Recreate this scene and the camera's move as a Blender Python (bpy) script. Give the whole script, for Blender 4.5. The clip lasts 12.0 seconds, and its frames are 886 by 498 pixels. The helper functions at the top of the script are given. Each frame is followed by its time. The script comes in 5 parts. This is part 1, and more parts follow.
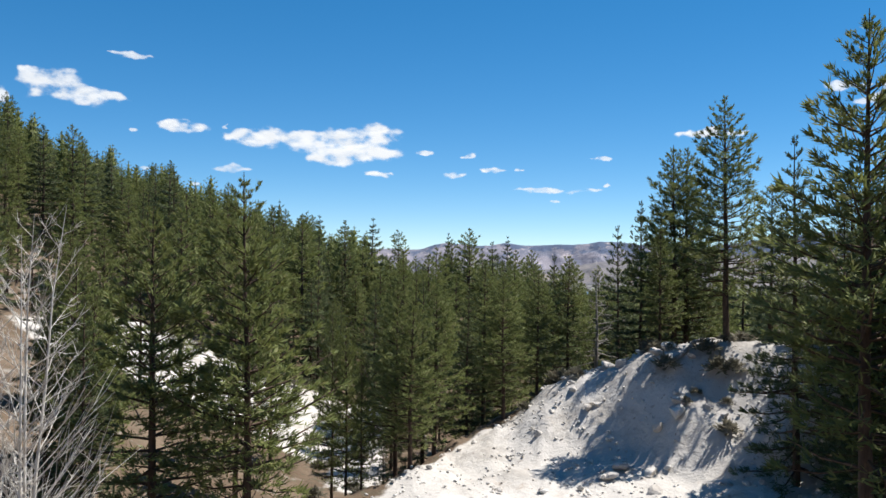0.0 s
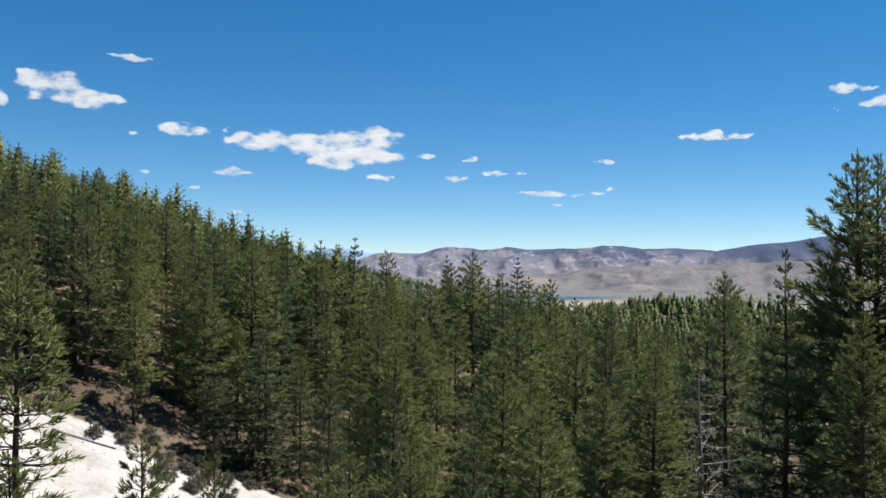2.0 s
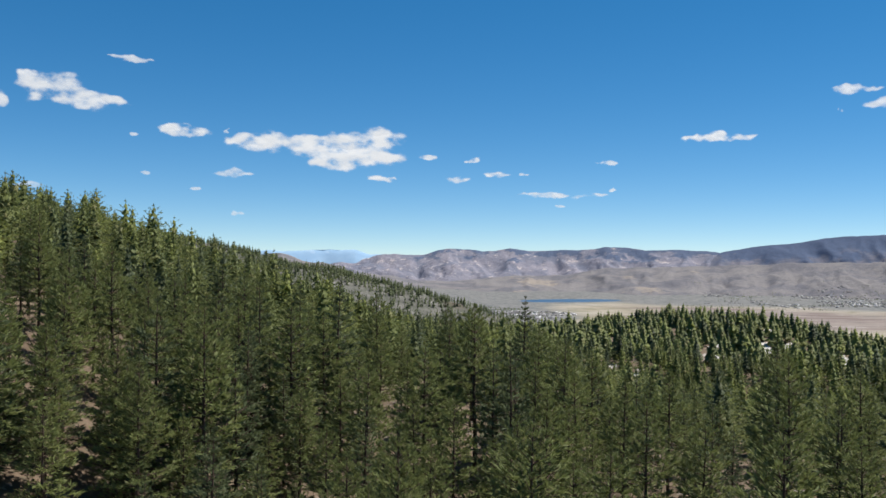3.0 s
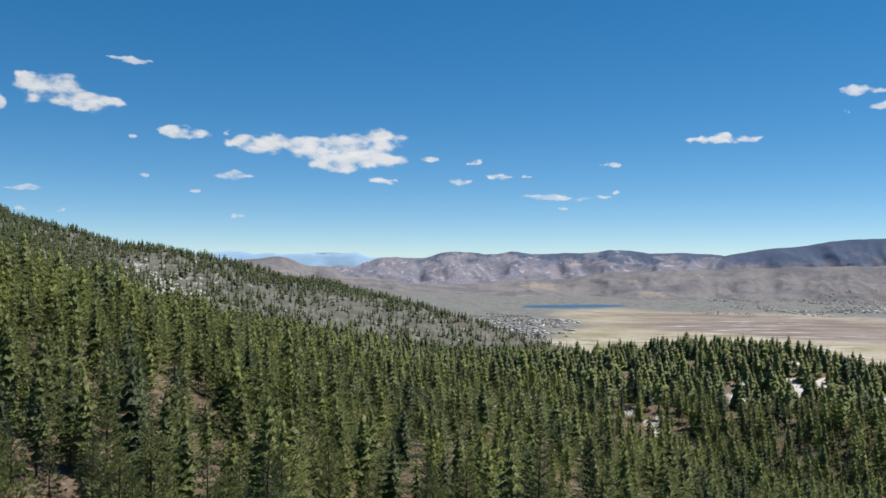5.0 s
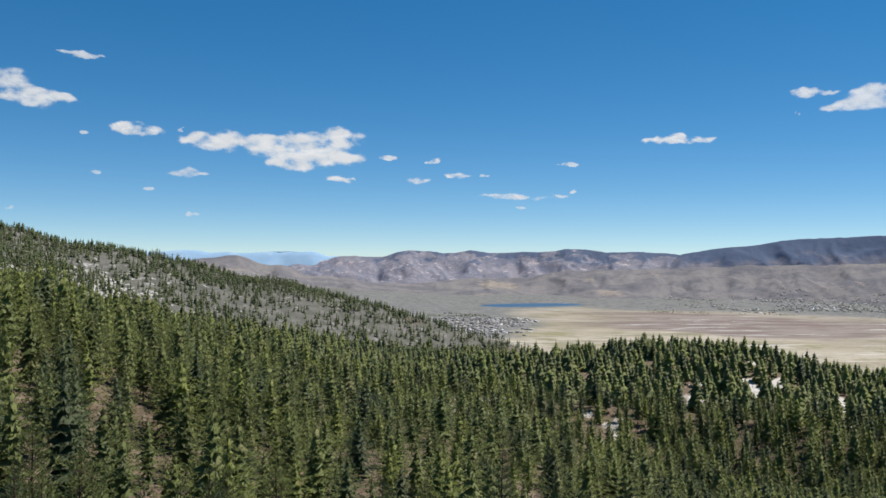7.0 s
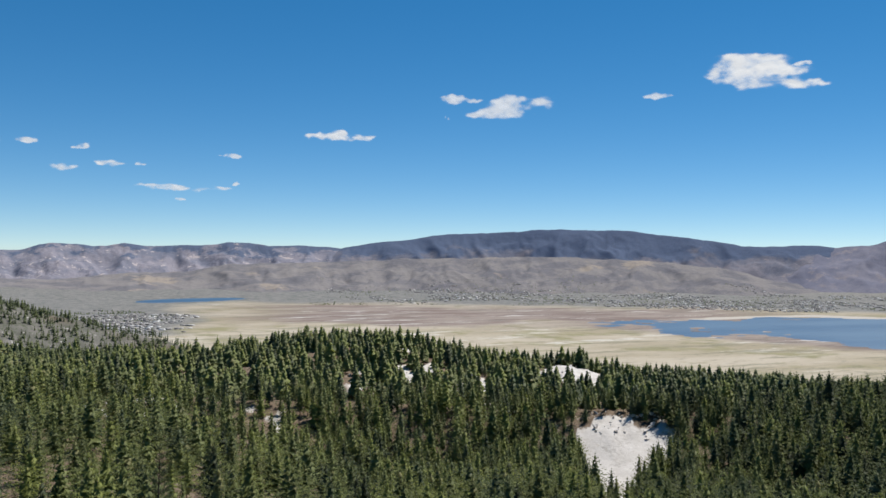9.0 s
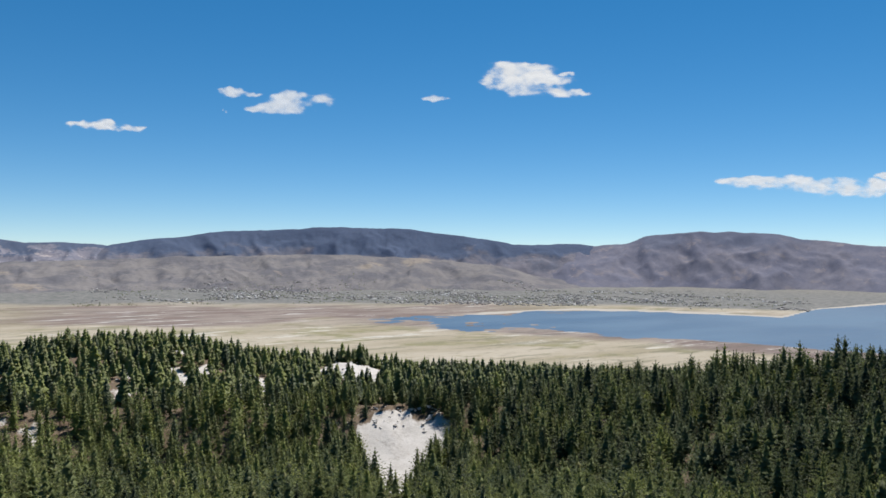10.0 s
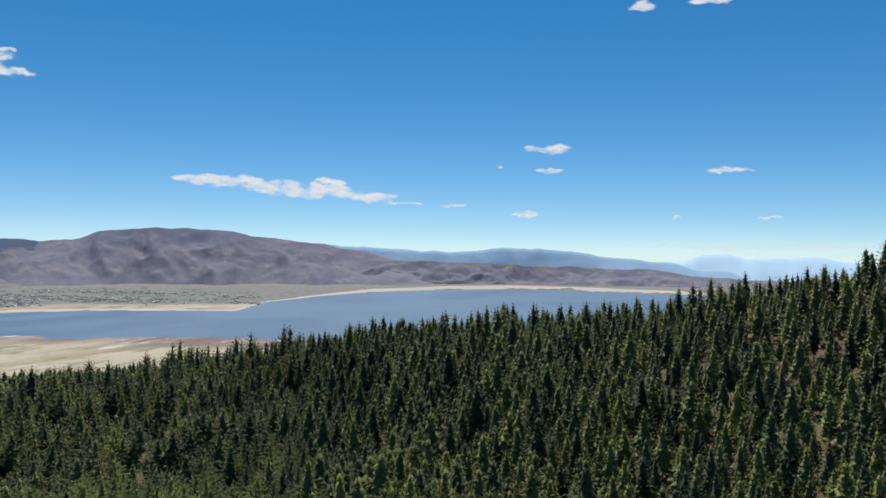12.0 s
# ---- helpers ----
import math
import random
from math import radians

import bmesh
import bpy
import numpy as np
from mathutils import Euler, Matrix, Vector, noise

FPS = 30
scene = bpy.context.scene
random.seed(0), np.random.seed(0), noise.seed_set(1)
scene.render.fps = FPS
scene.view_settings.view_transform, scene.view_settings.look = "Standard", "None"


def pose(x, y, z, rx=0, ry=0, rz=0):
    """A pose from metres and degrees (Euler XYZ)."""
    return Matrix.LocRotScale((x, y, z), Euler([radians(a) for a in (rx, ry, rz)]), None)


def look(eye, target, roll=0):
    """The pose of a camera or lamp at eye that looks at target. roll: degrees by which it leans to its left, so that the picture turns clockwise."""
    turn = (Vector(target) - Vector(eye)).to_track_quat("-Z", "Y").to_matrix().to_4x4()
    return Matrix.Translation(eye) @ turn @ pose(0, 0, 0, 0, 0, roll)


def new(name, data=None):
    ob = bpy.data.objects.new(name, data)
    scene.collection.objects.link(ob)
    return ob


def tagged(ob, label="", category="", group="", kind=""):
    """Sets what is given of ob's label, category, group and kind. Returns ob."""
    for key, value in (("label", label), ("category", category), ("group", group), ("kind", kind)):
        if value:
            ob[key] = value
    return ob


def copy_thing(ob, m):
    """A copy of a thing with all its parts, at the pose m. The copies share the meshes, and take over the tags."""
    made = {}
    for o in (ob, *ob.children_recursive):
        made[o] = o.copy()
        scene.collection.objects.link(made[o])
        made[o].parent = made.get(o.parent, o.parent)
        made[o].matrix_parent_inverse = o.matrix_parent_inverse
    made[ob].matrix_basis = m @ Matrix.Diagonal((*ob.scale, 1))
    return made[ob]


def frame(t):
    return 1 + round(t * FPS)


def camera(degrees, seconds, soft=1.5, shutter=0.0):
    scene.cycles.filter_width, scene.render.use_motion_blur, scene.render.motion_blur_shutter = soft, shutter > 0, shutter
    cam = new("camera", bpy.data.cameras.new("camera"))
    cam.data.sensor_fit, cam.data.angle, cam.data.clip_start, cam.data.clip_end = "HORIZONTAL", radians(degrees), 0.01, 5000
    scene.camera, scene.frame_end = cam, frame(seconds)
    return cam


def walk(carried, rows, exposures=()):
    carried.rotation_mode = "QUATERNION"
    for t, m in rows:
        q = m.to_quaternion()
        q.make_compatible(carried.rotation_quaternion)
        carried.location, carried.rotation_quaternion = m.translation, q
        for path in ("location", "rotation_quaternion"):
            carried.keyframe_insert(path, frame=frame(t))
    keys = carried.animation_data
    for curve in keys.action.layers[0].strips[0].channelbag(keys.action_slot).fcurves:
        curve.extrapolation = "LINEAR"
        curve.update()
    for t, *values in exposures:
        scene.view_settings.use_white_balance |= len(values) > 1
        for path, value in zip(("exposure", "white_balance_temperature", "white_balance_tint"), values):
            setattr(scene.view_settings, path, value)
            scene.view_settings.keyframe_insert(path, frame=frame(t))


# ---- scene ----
cam = camera(55.15, 12.0)


def cam_pose(x, y, z, pitch, right):
    """A level-flying drone camera: nose-up pitch and heading to the right of +y, degrees."""
    return pose(x, y, z, 90 + pitch, 0, -right) @ pose(0, 0, 0, 0, 0, ROLL)


ROLL = 0.48
PATH = [
    (0, cam_pose(0, 0, -0.6, 0.57, 0)),
    (0.5, cam_pose(0.17, 7.61, -0.3, 0.69, -0.02)),
    (1, cam_pose(0.41, 16.35, 0, 0.78, -0.08)),
    (1.5, cam_pose(0.64, 25.6, 1.15, 0.79, -0.1)),
    (2, cam_pose(0.84, 34.75, 4.05, 0.78, -0.13)),
    (2.5, cam_pose(1.12, 44.35, 7.65, 0.78, -0.18)),
    (3, cam_pose(1.45, 54.7, 11.6, 0.79, -0.27)),
    (3.5, cam_pose(2.0, 65.6, 15.95, 0.79, -0.33)),
    (4, cam_pose(2.7, 78, 20.7, 0.79, -0.38)),
    (4.5, cam_pose(3.3, 91.1, 25.2, 0.79, -0.42)),
    (5, cam_pose(3.7, 99.6, 27.95, 0.79, -0.43)),
    (5.5, cam_pose(3.8, 103.1, 28.95, 0.78, -0.44)),
    (6, cam_pose(3.8, 105, 29.2, 0.78, -0.33)),
    (6.5, cam_pose(3.8, 105.9, 29.3, 0.77, 0.1)),
    (7, cam_pose(3.8, 106.2, 29.3, 0.72, 2.4)),
    (7.5, cam_pose(3.8, 106.3, 29.3, 0.64, 6.7)),
    (8, cam_pose(3.8, 106.3, 29.3, 0.55, 11.8)),
    (8.5, cam_pose(3.8, 106.3, 29.3, 0.49, 17.85)),
    (9, cam_pose(3.8, 106.3, 29.3, 0.47, 24.86)),
    (9.5, cam_pose(3.8, 106.3, 29.3, 0.44, 32.02)),
    (10, cam_pose(3.8, 106.3, 29.3, 0.43, 39.59)),
    (10.5, cam_pose(3.8, 106.3, 29.3, 0.44, 47.93)),
    (11, cam_pose(3.8, 106.3, 29.3, 0.45, 56.57)),
    (11.5, cam_pose(3.8, 106.3, 29.3, 0.46, 65.75)),
    (12, cam_pose(3.8, 106.3, 29.3, 0.47, 75.14)),
]
EXPOSURE = [(0, 0.68), (1, 0.64), (1.5, 0.56), (2, 0.5), (3, 0.42), (5, 0.32), (12, 0.28)]
walk(cam, PATH, EXPOSURE)

# ---- world, sun ----
SUN_AZ, SUN_EL = 68.0, 60.5
world = bpy.data.worlds.new("sky")
scene.world = world
world.use_nodes = True
wn = world.node_tree
wn.nodes.clear()
sky = wn.nodes.new("ShaderNodeTexSky")
sky.sky_type = "NISHITA"
sky.sun_disc = False
sky.sun_elevation = radians(SUN_EL)
sky.sun_rotation = radians(SUN_AZ)
sky.altitude = 1700
sky.air_density = 0.6
sky.dust_density = 0.0
sky.ozone_density = 0.8
bg = wn.nodes.new("ShaderNodeBackground")
bg.inputs["Strength"].default_value = 0.14
wo = wn.nodes.new("ShaderNodeOutputWorld")
deep = wn.nodes.new("ShaderNodeHueSaturation")
deep.inputs["Saturation"].default_value = 1.6
deep.inputs["Hue"].default_value = 0.4945
even = wn.nodes.new("ShaderNodeGamma")
even.inputs["Gamma"].default_value = 0.75
wn.links.new(sky.outputs["Color"], even.inputs["Color"])
wn.links.new(even.outputs["Color"], deep.inputs["Color"])
clear = wn.nodes.new("ShaderNodeMix")
clear.data_type, clear.blend_type = "RGBA", "MULTIPLY"
clear.inputs[0].default_value = 1.0
clear.inputs[7].default_value = (0.94, 0.99, 1.02, 1)
wn.links.new(deep.outputs["Color"], clear.inputs[6])
wn.links.new(clear.outputs[2], bg.inputs["Color"])
wn.links.new(bg.outputs["Background"], wo.inputs["Surface"])

sun_data = bpy.data.lights.new("sun", "SUN")
sun_data.energy = 5.0
sun_data.angle = radians(0.5)
sun_data.color = (1.0, 0.95, 0.88)
sun = new("sun", sun_data)
sa, se = radians(SUN_AZ), radians(SUN_EL)
sun.matrix_world = look((0, 0, 0), (-math.sin(sa) * math.cos(se), -math.cos(sa) * math.cos(se), -math.sin(se)))

rng = np.random.default_rng(7)

# ---- numeric helpers ----


def hash01(ix, iy, seed):
    n = (ix.astype(np.int64) * 374761393 + iy.astype(np.int64) * 668265263 + seed * 1442695041) & 0x7FFFFFFF
    n = ((n ^ (n >> 13)) * 1274126177) & 0x7FFFFFFF
    n = ((n ^ (n >> 16)) * 374761393) & 0x7FFFFFFF
    return (n & 0xFFFFFF) / float(0xFFFFFF)


def vnoise(x, y, seed=0):
    ix, iy = np.floor(x), np.floor(y)
    fx, fy = x - ix, y - iy
    fx, fy = fx * fx * (3 - 2 * fx), fy * fy * (3 - 2 * fy)
    a, b = hash01(ix, iy, seed), hash01(ix + 1, iy, seed)
    c, d = hash01(ix, iy + 1, seed), hash01(ix + 1, iy + 1, seed)
    return (a * (1 - fx) + b * fx) * (1 - fy) + (c * (1 - fx) + d * fx) * fy


def fbm(x, y, seed=0, octaves=4):
    """Fractal noise about -1 to 1."""
    total, amp, norm = 0.0, 1.0, 0.0
    for k in range(octaves):
        total = total + amp * (vnoise(x * 2 ** k + 13.7 * k, y * 2 ** k - 7.1 * k, seed + k) * 2 - 1)
        norm += amp
        amp *= 0.5
    return total / norm * 1.4


def smooth(x, a, b):
    t = np.clip((x - a) / (b - a), 0, 1)
    return t * t * (3 - 2 * t)


def bell(x, c, w):
    return np.exp(-((x - c) / w) ** 2)


def soft_max(a, b, k):
    h = np.clip(0.5 + 0.5 * (a - b) / k, 0, 1)
    return b * (1 - h) + a * h + k * h * (1 - h)


# ---- the lie of the land ----
HUB_X, HUB_Y, HUB_Z = 3.8, 106.3, 29.3  # where the drone hovers
LAKE_Z = -121.0


def polar(x, y):
    """Distance and compass heading (degrees right of +y) from under the hover point."""
    dx, dy = x - HUB_X, y - HUB_Y
    return np.hypot(dx, dy), np.degrees(np.arctan2(dx, dy))


def near_shore(az):
    return np.interp(az, [30, 33.5, 41, 50, 62, 75, 110], [1910, 1930, 1850, 1690, 1560, 1500, 1500])


def far_shore(az):
    return np.interp(az, [30, 33.5, 42, 48.5, 56, 61.5, 63.5, 67, 70.5, 75.5, 80, 93, 97, 110],
                     [1890, 1900, 2130, 2390, 2350, 2290, 2720, 3120, 3500, 3800, 3920, 3560, 3100, 2900])


def lake_mask(r, az):
    wob = fbm(az * 0.5, r * 0.004, 31, 4) + 0.9 * smooth(az, 58, 46) * fbm(az * 0.55, r * 0.022, 33, 4)
    ragged = smooth(az, 60, 44)
    a = r - near_shore(az) - wob * (22 + 130 * ragged)
    b = far_shore(az) - r + wob * (30 + 120 * ragged)
    return np.clip(np.minimum(a, b) / 25.0, -1, 1) * smooth(az, 32, 35) + np.minimum(smooth(az, 32, 35) - 1, 0)


def pond_mask(r, az):
    return 1 - ((az - 8.4) / 3.3) ** 2 - ((r - 2880 - (az - 8.4) * 24) / 110) ** 2


def ridge_line(x):
    """Where the crest of the sand ridge runs, and how high."""
    return (np.interp(x, [0, 6, 11, 14.5, 18, 21, 28, 40], [82, 77, 72, 70.5, 65.5, 64, 66.5, 66]),
            np.interp(x, [0, 6, 9, 11.1, 14.4, 18.2, 21, 28, 40], [-17, -14.9, -12.4, -10.7, -9.8, -7.2, -6.7, -6.8, -5.5]))


def hill_crest(y):
    return np.interp(y, [-300, 0, 68, 184, 307, 410, 600], [160, 195, 220, 294, 326, 308, 240])


def ground_z(x, y):
    x, y = np.asarray(x, float), np.asarray(y, float)
    r, az = polar(x, y)
    ahead = np.interp(r, [0, 40, 85, 130, 200, 414, 600, 800, 950, 1250, 6000], [-25, -23, -18, -16, -19, -37, -52, -58, -80, -121, -121])
    canyon = np.interp(r, [0, 60, 150, 200, 280, 345, 370, 420, 450, 560, 700, 1000, 6000],
                       [-24, -20, -28, -37, -54, -66, -66, -47, -48, -53, -76, -121, -121])
    right = smooth(az, -2, 24)
    back = smooth(np.abs(az), 150, 100)
    z = ahead * (1 - right * back) + canyon * right * back
    z = np.where(y < HUB_Y - 20, np.minimum(z, -16 - 0.06 * (y - 30) * smooth(y, 20, 90)), z)
    # wooded hillside on the left, with a steep eroded bank low down
    reach = np.maximum(0, -x - 14)
    slope = np.interp(y, [-200, 0, 100, 250, 400, 600, 900, 1500], [0.34, 0.34, 0.36, 0.38, 0.33, 0.22, 0.16, 0.05])
    z = z + slope * reach + 0.14 * np.minimum(reach, 24) * smooth(y, 110, 132) * smooth(y, 215, 165)
    # grey spur of the mountain beyond
    crest = np.interp(az, [-90, -40, -28, -25.3, -21.7, -19.3, -13.7, -7.4, -3.6, -0.9, 1.5, 4, 8, 13], [215, 140, 82, 62, 42, 36, 21, -5, -20, -33, -45, -59, -79, -112])
    spur = crest - 0.28 * np.maximum(0, 1050 - r) - 0.25 * np.maximum(0, r - 1050)
    spur = spur + 6 * fbm(x / 110, y / 110, 5, 4)
    z = np.where(az < 13, soft_max(z, spur, 14), z)
    # knoll
    z = z + 24 * np.exp(-((x - 200) / 95) ** 2 - ((y - 660) / 90) ** 2) + 5 * np.exp(-((x - 90) / 40) ** 2 - ((y - 680) / 70) ** 2)
    z = z + 10 * bell(az, 33.4, 3.2) * bell(r, 612, 48)
    worn = bell(az, 37.2, 3.4) * smooth(r, 372, 392) * smooth(r, 440, 424) + bell(az, 33.4, 4.0) * smooth(r, 528, 545) * smooth(r, 640, 610)
    z = z + worn * (4.2 * np.abs(fbm(x / 17, y / 17, 14, 3)) + 1.4 * fbm(x / 6, y / 6, 15, 2) - 0.8)
    # wooded hill on the right
    xc = hill_crest(y)
    hill = 23 - 0.165 * y - np.where(x < xc, 0.3 * (xc - x), 0.12 * (x - xc))
    hill = np.maximum(hill + 7 * bell(x, 215, 60) * bell(y, 50, 60), LAKE_Z - 8)
    z = soft_max(z, hill, 8)
    # sand ridge beside the start
    yc, zc = ridge_line(x)
    foot = 3.0 + 1.2 * (69 - np.minimum(y, 69.5))
    cut = fbm(x / 6 + y / 14, y / 9, 9, 4)
    bank = -15.6 + 0.86 * np.log1p(np.exp(np.clip((x - foot + 1.2 * cut) * 1.1, -20, 20))) / 1.1
    fan = np.minimum(bank, np.maximum(zc, -15.2) + 0.35 * cut)
    behind = np.maximum(0, y - yc - 1.0)
    ridge = fan - 0.5 * behind + (0.5 * cut + 0.75 * np.abs(fbm(x / 2.8 + y / 9, y / 4.5, 10, 4)) + 0.16 * fbm(x / 0.9, y / 0.9, 12, 2)) * smooth(yc - y, 0.5, 3)
    ridge = ridge - 0.65 * np.maximum(0, -7 + 0.52 * np.maximum(y - 51, -6) - x + cut)
    ridge = ridge - 0.6 * np.maximum(0, 36 - y) - 1.5 * np.maximum(0, -8.5 - x)
    ridge = np.where((x > -12) & (x < 70) & (y > 20) & (y < 130), ridge, -200)
    z = np.maximum(z, ridge)
    # small relief, calmer on the plain
    rough = smooth(z, LAKE_Z + 2, LAKE_Z + 25)
    z = z + rough * (1.6 * fbm(x / 38, y / 38, 2, 3) + 0.35 * fbm(x / 7, y / 7, 3, 3))
    z = np.maximum(z, LAKE_Z + 0.6 + 0.25 * fbm(x / 120, y / 120, 4, 3))
    # lake and pond beds
    far = r > 1300
    z = np.where(far, z - 3.2 * smooth(lake_mask(r, az), -0.7, 0.7), z)
    z = np.where(far, z - 3.2 * smooth(pond_mask(r, az), -0.25, 0.25), z)
    # the plain lifts into an alluvial fan towards the hills
    return z + np.where(r > 2900, 0.012 * (r - 2900) * smooth(lake_mask(r, az), 0.2, -0.9), 0)


def sand_amount(x, y):
    """0 to 1: bare white granite sand."""
    x, y = np.asarray(x, float), np.asarray(y, float)
    r, az = polar(x, y)
    n = fbm(x / 9, y / 9, 21, 4)
    yc, _ = ridge_line(x)
    near = smooth(yc + 2.5 + 1.2 * n + 3 * smooth(x, 16, 8) - y, 0, 2) * smooth(x + 2 * n + 6 - 0.52 * np.maximum(y - 51, -6), -1.5, 1.5) * smooth(29 + 3 * n - x, 0, 4) * smooth(y + 3 * n, 26, 34)
    bank = smooth(x + 4 * n, -52, -44) * smooth(-8 + 3 * n - x, 0, 3) * smooth(y + 5 * n, 92, 99) * smooth(124.5 + 1.6 * n + 0.12 * (x + 25) - y, 0, 2)
    chute = bell(x, -10 - 0.05 * (y - 110), 3.2) * smooth(y, 80, 86) * smooth(134 + 3 * n - y, 0, 3)
    hollow = smooth(1.7 + 1.0 * smooth(r, 345, 395) + 1.1 * n - np.abs(az - 37.0 - 0.01 * (r - 400)), 0, 0.5) * smooth(r + 8 * n, 334, 342) * smooth(421 + 9 * n - r, 0, 4)
    upper = smooth(2.9 + 1.9 * n - np.abs(az - 33.4), 0, 0.5) * smooth(r + 14 * n, 528, 536) * smooth(606 + 14 * n - r, 0, 6)
    side = smooth(n - 0.25, 0, 0.2) * bell(x, 60, 14) * bell(y, 172, 14)
    rocks = smooth(n + 0.5 * fbm(x / 30, y / 30, 23, 2), 0.21, 0.46) * (
        bell(x, 215, 70) * bell(y, 585, 60) + 1.2 * bell(x, 55, 50) * bell(y, 505, 60) + 1.3 * bell(az, 25.5, 5) * bell(r, 465, 50))
    return np.clip(np.maximum.reduce([near, bank, chute, hollow, upper, rocks, side]), 0, 1)


# ---- mesh helpers ----


def mesh_from(name, verts, faces, smooth_shade=False):
    """verts (n, 3); faces: one (m, k) array or a list of such arrays."""
    groups = faces if isinstance(faces, list) else [faces]
    groups = [np.asarray(g, np.int32) for g in groups if len(g)]
    me = bpy.data.meshes.new(name)
    verts = np.asarray(verts, np.float32)
    me.vertices.add(len(verts))
    me.vertices.foreach_set("co", verts.ravel())
    loops = np.concatenate([g.ravel() for g in groups])
    totals = np.concatenate([np.full(len(g), g.shape[1], np.int32) for g in groups])
    starts = np.concatenate([[0], np.cumsum(totals)[:-1]]).astype(np.int32)
    me.loops.add(len(loops))
    me.loops.foreach_set("vertex_index", loops)
    me.polygons.add(len(totals))
    me.polygons.foreach_set("loop_start", starts)
    me.polygons.foreach_set("loop_total", totals)
    if smooth_shade:
        me.polygons.foreach_set("use_smooth", np.ones(len(totals), bool))
    me.update(calc_edges=True)
    return me


def set_point_floats(me, **values):
    for key, val in values.items():
        at = me.attributes.new(key, "FLOAT", "POINT")
        at.data.foreach_set("value", np.asarray(val, np.float32).ravel())


def grid_faces(rows, cols):
    i = np.arange(rows * cols).reshape(rows, cols)
    return np.stack([i[:-1, :-1], i[:-1, 1:], i[1:, 1:], i[1:, :-1]], -1).reshape(-1, 4)


# ---- materials ----


class Nodes:
    """Small wrapper round a material's node tree."""

    def __init__(self, name):
        self.mat = bpy.data.materials.new(name)
        self.mat.use_nodes = True
        self.t = self.mat.node_tree
        self.t.nodes.clear()
        self.out = self.t.nodes.new("ShaderNodeOutputMaterial")
        self.pos = self.t.nodes.new("ShaderNodeNewGeometry").outputs["Position"]

    def link(self, a, b):
        self.t.links.new(a, b)

    def put(self, sock, v):
        if isinstance(v, bpy.types.NodeSocket):
            self.link(v, sock)
        elif isinstance(v, tuple) and len(v) == 3 and sock.type == "RGBA":
            sock.default_value = (*v, 1)
        else:
            sock.default_value = v

    def noise(self, scale, detail=4.0, rough=0.55, stretch=None, coord=None):
        n = self.t.nodes.new("ShaderNodeTexNoise")
        n.inputs["Scale"].default_value = scale
        n.inputs["Detail"].default_value = detail
        n.inputs["Roughness"].default_value = rough
        src = coord or self.pos
        if stretch:
            m = self.t.nodes.new("ShaderNodeMapping")
            m.inputs["Scale"].default_value = stretch
            self.link(src, m.inputs["Vector"])
            src = m.outputs["Vector"]
        self.link(src, n.inputs["Vector"])
        return n.outputs["Fac"]

    def ramp(self, fac, a, b):
        m = self.t.nodes.new("ShaderNodeMapRange")
        m.interpolation_type = "SMOOTHSTEP"
        self.link(fac, m.inputs["Value"])
        m.inputs["From Min"].default_value, m.inputs["From Max"].default_value = a, b
        return m.outputs["Result"]

    def mix(self, fac, a, b):
        m = self.t.nodes.new("ShaderNodeMix")
        m.data_type = "RGBA"
        self.put(m.inputs[0], fac)
        self.put(m.inputs[6], a)
        self.put(m.inputs[7], b)
        return m.outputs[2]

    def math(self, op, a, b):
        m = self.t.nodes.new("ShaderNodeMath")
        m.operation = op
        self.put(m.inputs[0], a)
        self.put(m.inputs[1], b)
        return m.outputs[0]

    def attr(self, name):
        a = self.t.nodes.new("ShaderNodeAttribute")
        a.attribute_name = name
        return a.outputs["Fac"]

    def random(self):
        return self.t.nodes.new("ShaderNodeObjectInfo").outputs["Random"]

    def island(self):
        return self.t.nodes.new("ShaderNodeNewGeometry").outputs["Random Per Island"]

    def bump(self, height, strength, distance):
        b = self.t.nodes.new("ShaderNodeBump")
        b.inputs["Strength"].default_value = strength
        b.inputs["Distance"].default_value = distance
        self.link(height, b.inputs["Height"])
        return b.outputs["Normal"]

    def principled(self, color, rough=0.8, spec=0.3, normal=None, **more):
        p = self.t.nodes.new("ShaderNodeBsdfPrincipled")
        self.put(p.inputs["Base Color"], color)
        self.put(p.inputs["Roughness"], rough)
        p.inputs["Specular IOR Level"].default_value = spec
        if normal is not None:
            self.link(normal, p.inputs["Normal"])
        for k, v in more.items():
            self.put(p.inputs[k.replace("_", " ")], v)
        return p.outputs["BSDF"]

    def done(self, shader):
        self.link(shader, self.out.inputs["Surface"])
        return self.mat


